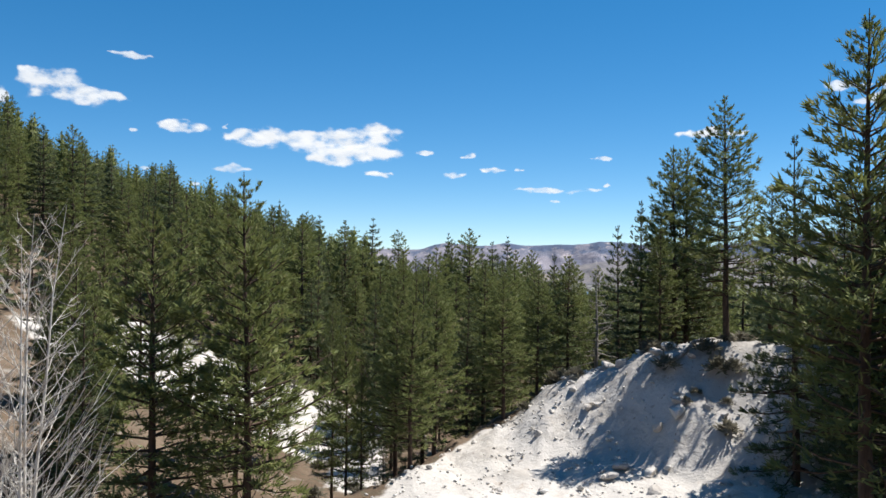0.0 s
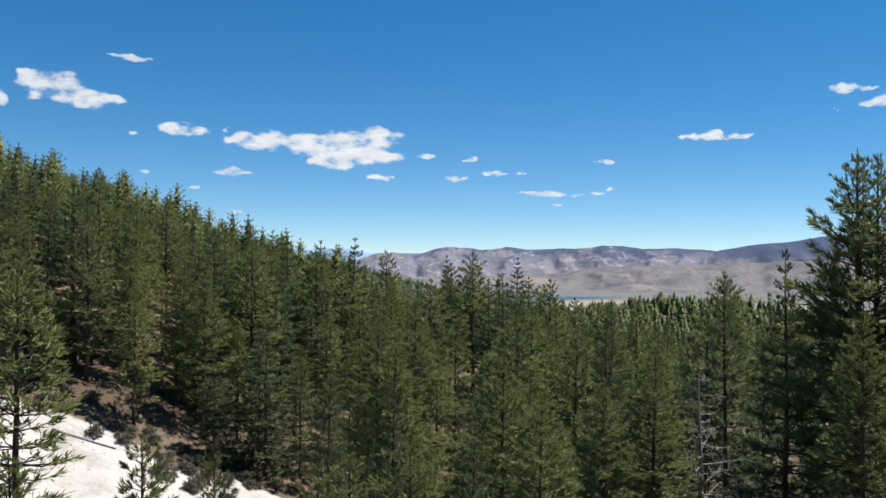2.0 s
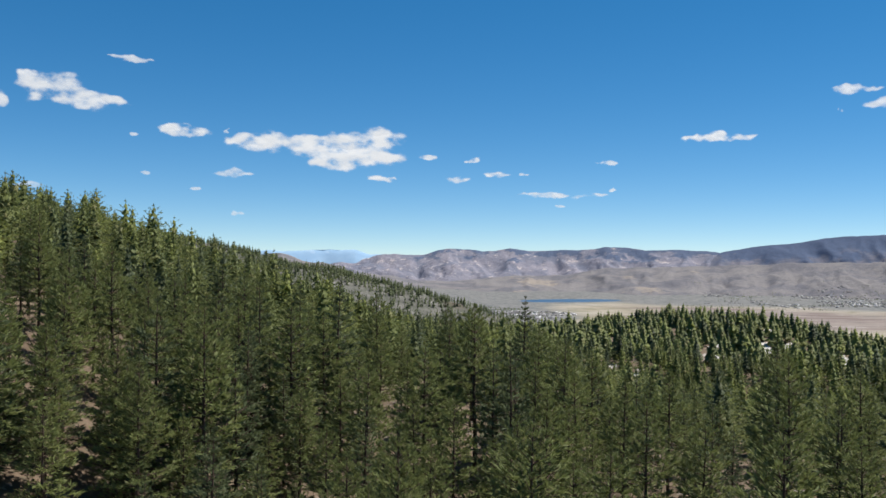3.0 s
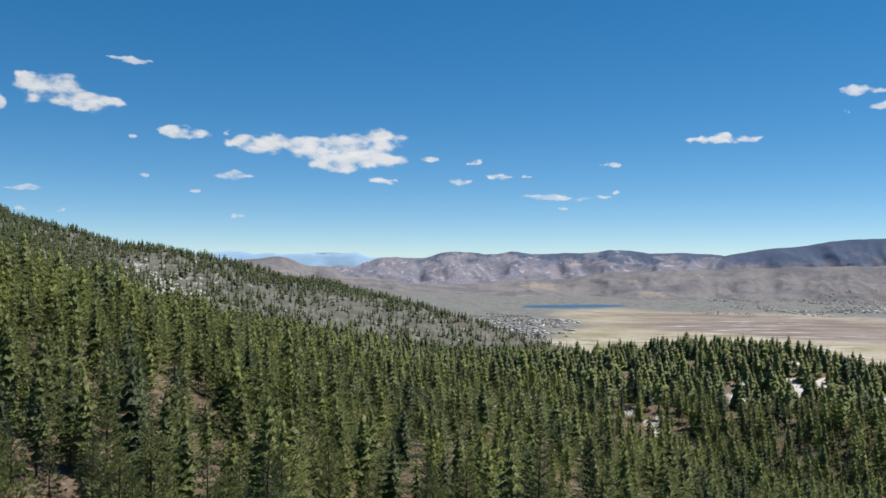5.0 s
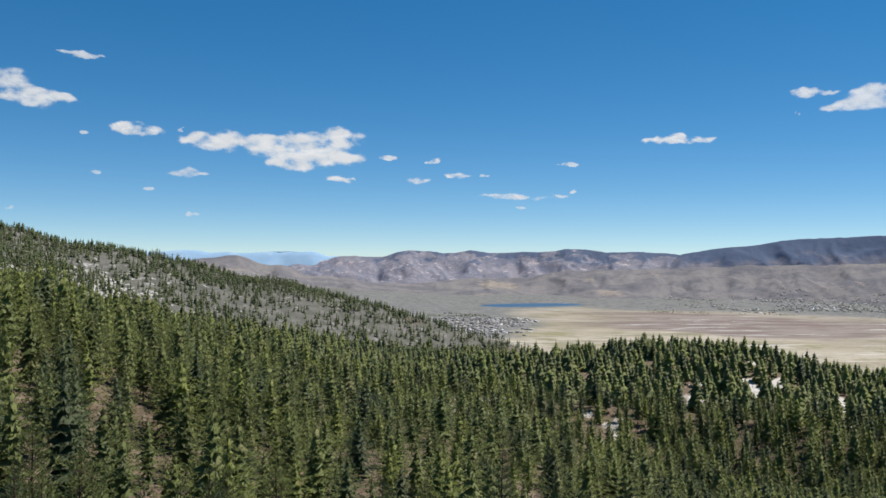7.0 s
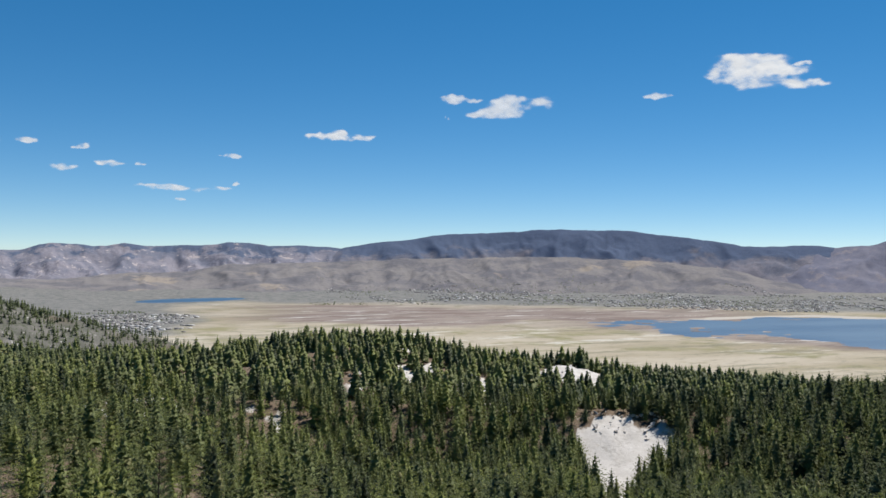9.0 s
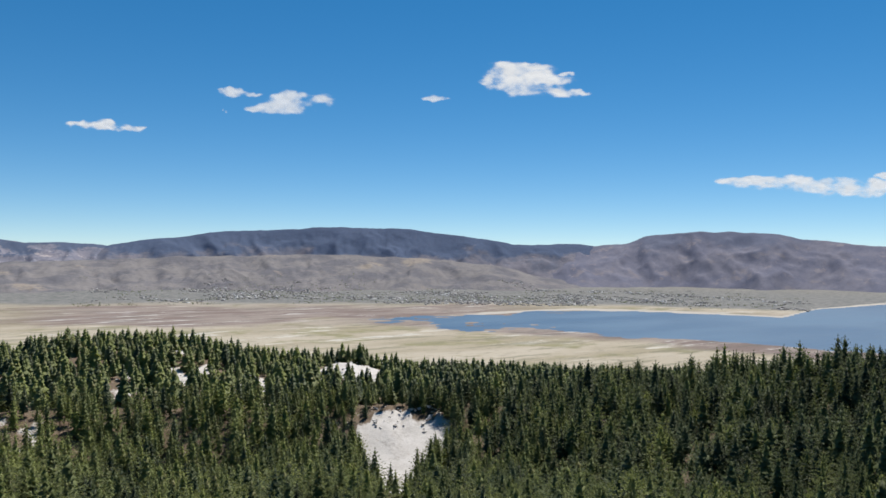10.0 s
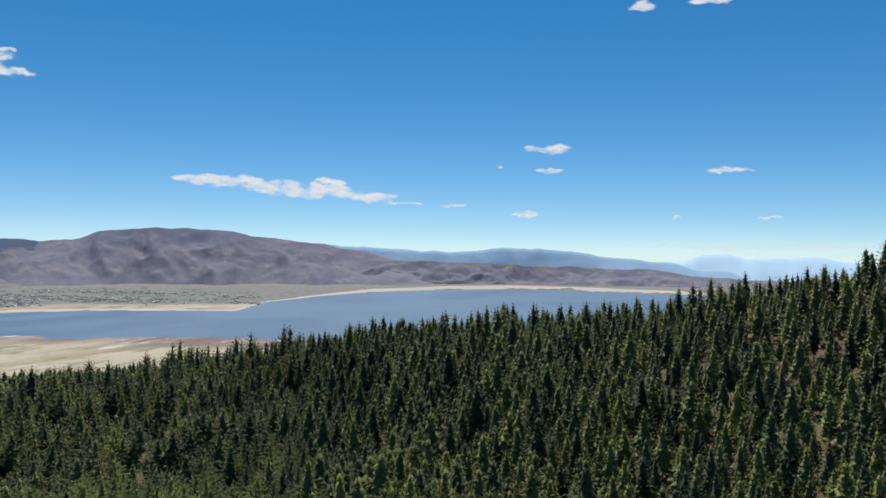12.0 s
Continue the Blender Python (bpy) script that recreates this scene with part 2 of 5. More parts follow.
def make_ground_material():
    n = Nodes("ground")
    fine = n.noise(1.3, 6, 0.65)
    mid = n.noise(0.12, 5, 0.6)
    broad = n.noise(0.012, 4, 0.55)
    soil = n.mix(n.ramp(mid, 0.35, 0.65), (0.105, 0.074, 0.05), (0.165, 0.122, 0.088))
    soil = n.mix(n.ramp(fine, 0.5, 0.72), soil, (0.09, 0.088, 0.06))
    soil = n.mix(n.ramp(n.noise(0.5, 4), 0.6, 0.72), soil, (0.24, 0.215, 0.185))
    scrub = n.mix(n.ramp(n.noise(0.05, 6, 0.7), 0.38, 0.62), (0.095, 0.094, 0.08), (0.165, 0.155, 0.14))
    scrub = n.mix(n.ramp(n.noise(0.2, 5, 0.75), 0.5, 0.62), scrub, (0.07, 0.08, 0.05))
    scrub = n.mix(n.ramp(n.noise(0.09, 6, 0.8), 0.62, 0.7), scrub, (0.38, 0.365, 0.34))
    sand = n.mix(n.ramp(mid, 0.3, 0.7), (0.44, 0.415, 0.385), (0.53, 0.505, 0.475))
    sand = n.mix(n.ramp(n.noise(0.45, 5, 0.7), 0.55, 0.75), sand, (0.37, 0.315, 0.265))
    sand = n.mix(n.ramp(n.noise(2.6, 3, 0.6), 0.63, 0.72), sand, (0.30, 0.27, 0.245))
    sand = n.mix(n.math("MULTIPLY", n.ramp(n.noise(0.1, 7, 0.78), 0.52, 0.62), 0.6), sand, (0.3, 0.275, 0.245))
    streak = n.noise(0.006, 6, 0.62, (0.35, 1.0, 1.0))
    plain = n.mix(n.ramp(streak, 0.36, 0.62), (0.27, 0.234, 0.163), (0.375, 0.332, 0.262))
    plain = n.mix(n.ramp(broad, 0.52, 0.66), plain, (0.225, 0.208, 0.12))
    plain = n.mix(n.ramp(n.noise(0.014, 7, 0.72, (0.3, 1.0, 1.0)), 0.56, 0.64), plain, (0.46, 0.43, 0.375))
    plain = n.mix(n.math("MULTIPLY", n.ramp(n.noise(0.02, 7, 0.75, (0.25, 1.0, 1.0)), 0.53, 0.6), 0.7), plain, (0.17, 0.16, 0.105))
    plain = n.mix(n.math("MULTIPLY", n.ramp(n.noise(0.05, 6, 0.8, (0.5, 1.0, 1.0)), 0.55, 0.62), 0.5), plain, (0.13, 0.125, 0.09))
    marsh = n.mix(n.ramp(n.noise(0.013, 8, 0.75, (0.3, 1, 1)), 0.44, 0.56), (0.16, 0.122, 0.108), (0.235, 0.197, 0.17))
    marsh = n.mix(n.ramp(n.noise(0.016, 8, 0.75, (0.22, 1, 1)), 0.56, 0.62), marsh, (0.45, 0.43, 0.40))
    marsh = n.mix(n.math("MULTIPLY", n.ramp(n.noise(0.03, 6, 0.75, (0.3, 1, 1)), 0.55, 0.62), 0.6), marsh, (0.105, 0.10, 0.085))
    town = n.mix(n.ramp(n.noise(0.045, 7, 0.8), 0.44, 0.56), (0.115, 0.12, 0.112), (0.2, 0.193, 0.182))
    c = n.mix(n.attr("plain"), soil, plain)
    c = n.mix(n.attr("scrub"), c, scrub)
    c = n.mix(n.attr("marsh"), c, marsh)
    c = n.mix(n.attr("town"), c, town)
    c = n.mix(n.ramp(n.math("ADD", n.attr("shore"), n.math("MULTIPLY", n.math("SUBTRACT", n.noise(0.012, 6, 0.7), 0.5), 0.9)), 0.42, 0.6), c, (0.38, 0.35, 0.305))
    c = n.mix(n.ramp(n.math("ADD", n.attr("scree"), n.math("MULTIPLY", n.math("SUBTRACT", n.noise(0.07, 6, 0.8), 0.5), 1.6)), 0.5, 0.62), c, (0.4, 0.385, 0.36))
    edge = n.math("ADD", n.attr("sand"), n.math("MULTIPLY", n.math("SUBTRACT", n.noise(0.7, 5, 0.7), 0.5), 0.7))
    c = n.mix(n.ramp(edge, 0.35, 0.6), c, sand)
    h = n.math("ADD", n.math("MULTIPLY", fine, 0.35), n.noise(0.35, 5, 0.6))
    return n.done(n.principled(c, 0.95, 0.15, n.bump(h, 0.8, 0.5)))


def make_needle_material(name, dark, light, dry):
    n = Nodes(name)
    pale = (1.26 * light[0], 1.22 * light[1], 0.85 * light[2])
    deep = tuple(0.5 * a for a in dark)
    tree = n.noise(0.13, 2, 0.5)
    c = n.mix(n.ramp(tree, 0.3, 0.7), dark, light)
    # each tree of the massed wood has a tone of its own, some yellower, some blackish
    c = n.mix(n.ramp(n.attr("yellow"), 0.0, 1.0), c, pale)
    c = n.mix(n.ramp(n.attr("sombre"), 0.0, 1.0), c, deep)
    c = n.mix(n.math("MULTIPLY", n.random(), 0.45), c, light)
    c = n.mix(n.ramp(n.island(), 0.78, 1.0), c, dry)
    p = n.principled(c, 0.6, 0.18)
    tr = n.t.nodes.new("ShaderNodeBsdfTranslucent")
    n.put(tr.inputs["Color"], c)
    mx = n.t.nodes.new("ShaderNodeMixShader")
    mx.inputs[0].default_value = 0.36
    n.link(p, mx.inputs[1])
    n.link(tr.outputs["BSDF"], mx.inputs[2])
    return n.done(mx.outputs["Shader"])


def make_bark_material(name, a, b):
    n = Nodes(name)
    f = n.noise(3.0, 5, 0.65, (1, 1, 0.25))
    c = n.mix(n.ramp(f, 0.35, 0.65), a, b)
    return n.done(n.principled(c, 0.9, 0.2, n.bump(f, 0.8, 0.06)))


def make_rock_material():
    n = Nodes("granite")
    c = n.mix(n.ramp(n.noise(1.1, 5, 0.65), 0.35, 0.65), (0.42, 0.40, 0.375), (0.62, 0.595, 0.56))
    c = n.mix(n.math("MULTIPLY", n.random(), 0.5), c, (0.40, 0.35, 0.31))
    c = n.mix(n.ramp(n.noise(9, 3, 0.6), 0.6, 0.75), c, (0.22, 0.21, 0.2))
    return n.done(n.principled(c, 0.9, 0.2, n.bump(n.noise(4, 5, 0.65), 0.7, 0.08)))


def make_hill_material(name, a, b, c3, scale, patch=0.58, wood=None, line=(60.0, 120.0), grain=0.3, broad=2.7):
    """Dry slopes a to b with patches c3; above an uneven height they turn to brush and wood. Distance haze is already
    mixed into the colours given.
    """
    n = Nodes(name)
    c = n.mix(n.ramp(n.noise(scale, 8, 0.7), 0.4, 0.6), a, b)
    c = n.mix(n.ramp(n.noise(scale * broad, 8, 0.68), patch, patch + 0.05), c, c3)
    speck = n.ramp(n.noise(scale * 9, 6, 0.8), 0.5, 0.6)
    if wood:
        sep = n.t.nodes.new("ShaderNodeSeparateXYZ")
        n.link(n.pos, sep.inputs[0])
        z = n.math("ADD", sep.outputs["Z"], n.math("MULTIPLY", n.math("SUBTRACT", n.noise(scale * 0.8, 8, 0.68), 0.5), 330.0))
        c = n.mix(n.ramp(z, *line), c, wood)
    c = n.mix(n.math("MULTIPLY", speck, grain), c, tuple(v * 0.62 for v in a))
    return n.done(n.principled(c, 1.0, 0.0, n.bump(n.noise(scale * 4, 6, 0.7), 1.0, 20.0 * grain)))


def make_water_material():
    n = Nodes("lake_water")
    f = n.noise(0.004, 4, 0.6, (0.4, 1, 1))
    c = n.mix(n.ramp(f, 0.4, 0.65), (0.03, 0.085, 0.155), (0.05, 0.115, 0.19))
    h = n.noise(0.25, 4, 0.6)
    return n.done(n.principled(c, n.math("MULTIPLY_ADD", n.ramp(f, 0.35, 0.7), 0.18), 0.28, n.bump(h, 0.35, 0.6)))


def make_cloud_material():
    n = Nodes("cloud_vapour")
    d = n.t.nodes.new("ShaderNodeBsdfDiffuse")
    d.inputs["Color"].default_value = (0.8, 0.8, 0.8, 1)
    tl = n.t.nodes.new("ShaderNodeBsdfTranslucent")
    tl.inputs["Color"].default_value = (0.8, 0.8, 0.8, 1)
    both = n.t.nodes.new("ShaderNodeMixShader")
    both.inputs[0].default_value = 0.35
    n.link(d.outputs["BSDF"], both.inputs[1])
    n.link(tl.outputs["BSDF"], both.inputs[2])
    # steady emission stands in for sunlight scattered within the cloud
    glow = n.t.nodes.new("ShaderNodeEmission")
    glow.inputs["Color"].default_value = (0.97, 0.985, 1.0, 1)
    glow.inputs["Strength"].default_value = 0.74
    body = n.t.nodes.new("ShaderNodeMixShader")
    body.inputs[0].default_value = 0.74
    n.link(both.outputs["Shader"], body.inputs[1])
    n.link(glow.outputs["Emission"], body.inputs[2])
    tp = n.t.nodes.new("ShaderNodeBsdfTransparent")
    v = n.attr("vapour")
    fray = n.math("MULTIPLY", n.math("SUBTRACT", n.noise(0.03, 4, 0.55), 0.5), 0.9)
    wisp = n.ramp(n.math("ADD", v, n.math("MULTIPLY", fray, n.math("SUBTRACT", 1.0, v))), 0.0, 0.9)
    wisp = n.math("MULTIPLY", wisp, n.ramp(v, 0.0, 0.45))
    m2 = n.t.nodes.new("ShaderNodeMixShader")
    n.link(n.math("MULTIPLY", wisp, n.attr("depth")), m2.inputs[0])
    n.link(tp.outputs["BSDF"], m2.inputs[1])
    n.link(body.outputs["Shader"], m2.inputs[2])
    return n.done(m2.outputs["Shader"])


def make_plain_material(name, color, rough=0.8):
    n = Nodes(name)
    c = n.mix(n.ramp(n.noise(0.8, 4, 0.6), 0.35, 0.65), color, tuple(v * 0.8 for v in color))
    return n.done(n.principled(c, rough, 0.3))


def make_house_material():
    n = Nodes("house_walls")
    i = n.island()
    c = n.mix(n.ramp(i, 0.3, 0.5), (0.3, 0.29, 0.275), (0.17, 0.16, 0.155))
    c = n.mix(n.ramp(i, 0.88, 0.91), c, (0.55, 0.545, 0.53))
    return n.done(n.principled(c, 0.8, 0.3))


M_GROUND = make_ground_material()
M_PINE = make_needle_material("pine_needles", (0.135, 0.163, 0.057), (0.18, 0.207, 0.069), (0.21, 0.205, 0.086))
M_FIR = make_needle_material("fir_needles", (0.076, 0.1, 0.05), (0.11, 0.134, 0.06), (0.13, 0.145, 0.07))
M_BARK = make_bark_material("pine_bark", (0.05, 0.036, 0.028), (0.115, 0.078, 0.057))
M_DEAD = make_bark_material("dead_wood", (0.2, 0.182, 0.165), (0.36, 0.335, 0.31))
M_PALE = make_bark_material("pale_aspen_bark", (0.46, 0.43, 0.38), (0.66, 0.63, 0.58))
M_ROCK = make_rock_material()
M_WATER = make_water_material()
M_CLOUD = make_cloud_material()
M_HOUSE = make_house_material()
M_SHRUB = make_needle_material("sage_leaves", (0.13, 0.125, 0.09), (0.20, 0.185, 0.14), (0.24, 0.20, 0.15))

# ---- ground: one sheet to the horizon ----


def build_ground():
    ang = np.radians(np.concatenate([np.arange(-48, 107.01, 0.35), np.arange(109, 311.5, 2.5), [312.0]]))
    rad = np.concatenate([[0.5], np.geomspace(3, 1300, 300), np.geomspace(1300, 4850, 150)[1:]])
    a, r = np.meshgrid(ang, rad)
    x, y = r * np.sin(a), -5 + r * np.cos(a)
    z = ground_z(x, y)
    me = mesh_from("ground", np.stack([x, y, z], -1).reshape(-1, 3), grid_faces(len(rad), len(ang)), True)
    rr, az = polar(x, y)
    n = fbm(x / 60, y / 60, 41, 4)
    n2 = fbm(x / 260, y / 260, 42, 4)
    plain = smooth(z, LAKE_Z + 34, LAKE_Z + 6)
    scrub = smooth(rr, 560, 760) * smooth(az + 6 * n, 9, 3) * (1 - smooth(z, LAKE_Z + 12, LAKE_Z + 4))
    lake_d = lake_mask(rr, az)
    by_lake = smooth(rr, near_shore(az) - 190 - 90 * n2, near_shore(az) - 110 - 90 * n2) * smooth(az, 24, 40)
    band = smooth(rr + 160 * n2, 1850, 1990) * smooth(rr + 160 * n2, 2700, 2450) * smooth(az + 3 * n2, 7, 17) * smooth(az, 50, 40)
    marsh = np.clip(np.maximum(by_lake * smooth(rr, 2600, 2100), band), 0, 1) * plain
    town = np.maximum(smooth(rr + 120 * n2, 2550, 2750), smooth(rr + 130 * n2, 1600, 1720) * smooth(az + 2 * n2, 10, 7)) * plain
    beyond = rr - far_shore(az) + 40 * n2
    shore = smooth(beyond, -30, 10) * smooth(beyond, 120, 50) * smooth(az, 36, 46) * smooth(az, 98, 90)
    scree = np.clip(0.75 * bell(az, -21, 4.5) * bell(rr, 800, 130) + 0.35 * scrub, 0, 1)
    set_point_floats(me, shore=shore, scree=scree, sand=sand_amount(x, y), plain=plain, scrub=scrub, marsh=marsh, town=town)
    me.materials.append(M_GROUND)
    ob = new("ground", me)
    return tagged(ob, "granite hillside, forest floor and dry valley plain", "ground", kind="structure")


build_ground()


def polar_sheet(name, az0, az1, step, r0, r1, zfun, material, label, category, rows=40):
    az = np.arange(az0, az1 + step / 2, step)
    r = np.linspace(r0, r1, rows)
    a, rr = np.meshgrid(az, r)
    x, y = HUB_X + rr * np.sin(np.radians(a)), HUB_Y + rr * np.cos(np.radians(a))
    me = mesh_from(name, np.stack([x, y, zfun(rr, a)], -1).reshape(-1, 3), grid_faces(rows, len(az)), True)
    me.materials.append(material)
    return tagged(new(name, me), label, category, kind="structure")


def lake_level(r, a):
    return np.full(r.shape, LAKE_Z)


polar_sheet("water", 31, 112, 0.5, 1380, 4150, lake_level, M_WATER, "wide calm blue lake on the valley floor", "lake", 60)
polar_sheet("water_pond", 4.5, 12.5, 0.5, 2660, 3110, lake_level, M_WATER, "narrow blue reservoir on the valley floor", "reservoir", 12)

# ---- far mountains ----


def peaks(az, base, tops):
    """Skyline angle in degrees above eye level, rolling smoothly from top to top (heading, height, width)."""
    total, weight = np.full(az.shape, base * 1e-3), np.full(az.shape, 1e-3)
    for c, h, w in tops:
        k = np.exp(-((az - c) / (0.75 * w)) ** 2)
        total, weight = total + h * k, weight + k
    return total / weight


def range_height(r, az, r_foot, r_crest, el, seed, gully):
    crest = HUB_Z + r_crest * np.tan(np.radians(el + 0.06 * fbm(az * 1.1, az * 0 + seed, seed, 4)))
    r_foot = r_foot + (r_crest - r_foot) * 0.16 * (0.6 + fbm(az * 0.4, az * 0 + seed, seed + 13, 2))
    t = np.clip((r - r_foot) / (r_crest - r_foot), 0, 1)
    foot = LAKE_Z - 6
    z = foot + (crest - foot) * t * (1.4 - 0.4 * t)
    sway = 0.35 * fbm(az * 0.6, t * 2.0, seed + 9, 3)
    fold = 0.9 * np.abs(fbm(az * 0.3 + 0.5 * sway, t * 1.3, seed + 11, 3)) + 0.8 * np.abs(fbm(az * 0.62 + t * 0.5 + sway, t * 2.3 - az * 0.1, seed + 3, 3)) + 0.22 * np.abs(fbm(az * 1.9 + t + 2 * sway, t * 6.0, seed + 5, 3)) + 0.04 * np.abs(fbm(az * 5 + t, t * 16, seed + 7, 2))
    z = z - gully * fold * np.sin(np.pi * np.clip(t, 0, 1)) ** 0.8 * (crest - foot)
    return z - np.maximum(0, r - r_crest) * 0.4


PINK_TOPS = [(-14, -1.2, 3), (-8, -0.4, 3), (-3.6, 0.2, 2.6), (0.9, 0.6, 1.7), (2.8, 0.38, 1.4), (4.2, 0.72, 1.3), (5.7, 0.5, 1.5), (8, 0.58, 2.2), (11.4, 0.82, 1.9), (13.4, 0.58, 2), (16, 0.6, 2.4), (20, 0.3, 2.5), (23.5, -1.4, 2.4)]
DARK_TOPS = [(11, -2.6, 2), (14, -1.2, 2), (16.5, 0.0, 2), (19, 0.7, 2.2), (21.8, 1.02, 2.2), (25.4, 1.45, 2.6), (28.6, 1.62, 2.6), (31.9, 1.84, 2.8), (35.9, 1.8, 2.8), (39.6, 1.48, 2.4), (42, 1.1, 2), (45, 0.78, 2.4), (48.6, 0.88, 2), (50.5, 0.6, 1.6), (53.5, -1.6, 2)]
BROWN_TOPS = [(43.5, -1.8, 2), (46.5, 0.2, 2), (49.3, 0.66, 1.6), (51.3, 0.84, 1.7), (53.9, 1.5, 2), (57, 1.66, 2.4), (60, 1.58, 2.4), (63.7, 1.15, 2.6), (66.2, 0.8, 2), (69, 0.42, 2.2), (71.9, -0.28, 2.2), (75, -1.5, 2), (78, -2.6, 2)]
FRONT_TOPS = [(-16, -0.6, 2), (-13.3, -0.05, 1.7), (-11.5, 0.22, 1.6), (-8.9, -0.4, 2), (-5.5, -1.2, 2.4), (0, -1.6, 3.5), (6, -1.2, 4), (13, -0.6, 4.5), (18.5, -0.4, 4), (24, -0.15, 4.5), (32, 0.0, 5), (38, -0.2, 4), (42.5, -0.6, 3.5), (47, -1.5, 3.5), (52, -2.6, 3.5), (60, -2.9, 6), (68, -2.9, 5)]
LOW_TOPS = [(66, -1.6, 3), (71.9, -0.3, 3), (77.7, -0.4, 3), (81.8, -0.58, 2.6), (88.5, -0.74, 3.6), (92.4, -1.25, 2.6), (97.5, -1.38, 4), (107, -1.2, 5)]
FAR_TOPS = [(-17, 0.41, 1.8), (-14.8, 0.58, 1.6), (-12.2, 0.4, 1.8), (-9.7, 0.44, 1.8), (-7.4, 0.58, 1.8), (-3.6, 0.2, 2.4), (1.0, 0.45, 2), (30, -0.6, 14), (60, 0.3, 5), (66, 0.85, 3), (70.5, 0.6, 3), (75, 0.4, 2.6), (80.7, 0.64, 2.4), (83.5, 0.46, 2), (87, 0.03, 2.2), (89.4, -0.25, 1.8), (92.4, -0.7, 2), (97.5, -1.3, 3.2), (105, -1.7, 4)]
PALE_TOPS = [(84, -1.2, 2), (87, -0.6, 2), (89.8, -0.2, 2), (92.9, 0.36, 1.8), (95.5, 0.15, 2), (98.6, 0.2, 2), (101.5, -0.15, 2.4), (109, 0.1, 4)]
# dark wood seen far off: the haze blue is part of this colour
HAZED_WOOD = (0.085, 0.11, 0.168)
# slope colours lean to blue-violet to carry the haze of distance
M_FRONT = make_hill_material("hazed_dry_grass_hills", (0.142, 0.139, 0.152), (0.205, 0.193, 0.19), (0.265, 0.232, 0.2), 0.007, 0.58, (0.12, 0.132, 0.157), (75.0, 120.0), 0.3, 0.42)
M_BACK = make_hill_material("hazed_pinyon_range", (0.13, 0.138, 0.175), (0.18, 0.172, 0.195), (0.28, 0.245, 0.245), 0.006, 0.63, HAZED_WOOD, (5.0, 50.0), 0.25)
M_BROWN = make_hill_material("hazed_sagebrush_range", (0.15, 0.153, 0.196), (0.188, 0.184, 0.218), (0.22, 0.203, 0.22), 0.005, 0.56, (0.132, 0.143, 0.19), (70.0, 130.0), 0.2)
# the far blues are distance haze laid into the base colour
M_FAR = make_hill_material("haze_blue_distance", (0.25, 0.38, 0.52), (0.29, 0.42, 0.55), (0.31, 0.43, 0.55), 0.004, grain=0.0)
M_PALE_FAR = make_hill_material("pale_haze_distance", (0.39, 0.54, 0.67), (0.42, 0.57, 0.69), (0.45, 0.585, 0.69), 0.004, grain=0.0)
# pink rock and dark wood, both with haze blue mixed in
M_PINK = make_hill_material("hazed_pink_range", (0.17, 0.178, 0.222), (0.245, 0.232, 0.262), (0.41, 0.365, 0.355), 0.009, 0.58, (0.095, 0.12, 0.178), (40.0, 65.0), 0.35)

def front_hill(r, az):
    return range_height(r, az, 3300, 4050, peaks(az, -1.9, FRONT_TOPS), 69, 0.17)


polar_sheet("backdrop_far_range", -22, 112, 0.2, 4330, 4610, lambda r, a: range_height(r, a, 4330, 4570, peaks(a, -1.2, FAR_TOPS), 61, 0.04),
            M_FAR, "mountain ranges on the horizon, blue with haze", "mountain range", 12)
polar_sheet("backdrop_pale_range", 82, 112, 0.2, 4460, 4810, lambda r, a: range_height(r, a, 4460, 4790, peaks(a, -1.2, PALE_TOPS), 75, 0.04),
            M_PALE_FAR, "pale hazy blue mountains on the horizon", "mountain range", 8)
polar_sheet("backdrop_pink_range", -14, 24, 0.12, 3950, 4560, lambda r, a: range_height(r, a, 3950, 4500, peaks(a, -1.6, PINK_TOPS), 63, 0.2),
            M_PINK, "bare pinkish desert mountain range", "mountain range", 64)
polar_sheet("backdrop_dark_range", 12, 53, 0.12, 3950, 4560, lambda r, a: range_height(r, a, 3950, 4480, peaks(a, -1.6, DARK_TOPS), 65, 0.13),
            M_BACK, "dark wooded mountain range, blued by haze", "mountain range", 64)
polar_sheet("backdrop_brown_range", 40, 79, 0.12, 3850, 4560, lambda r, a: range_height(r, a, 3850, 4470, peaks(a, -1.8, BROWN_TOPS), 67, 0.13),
            M_BROWN, "hazy brown sagebrush mountain above the lake", "mountain", 64)
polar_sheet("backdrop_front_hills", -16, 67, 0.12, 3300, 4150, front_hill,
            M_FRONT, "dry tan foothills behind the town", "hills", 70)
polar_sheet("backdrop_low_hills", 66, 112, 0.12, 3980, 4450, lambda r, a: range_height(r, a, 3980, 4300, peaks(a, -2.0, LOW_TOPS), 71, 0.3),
            M_BROWN, "low hazy brown hills beyond the lake", "hills", 50)

# ---- clouds ----


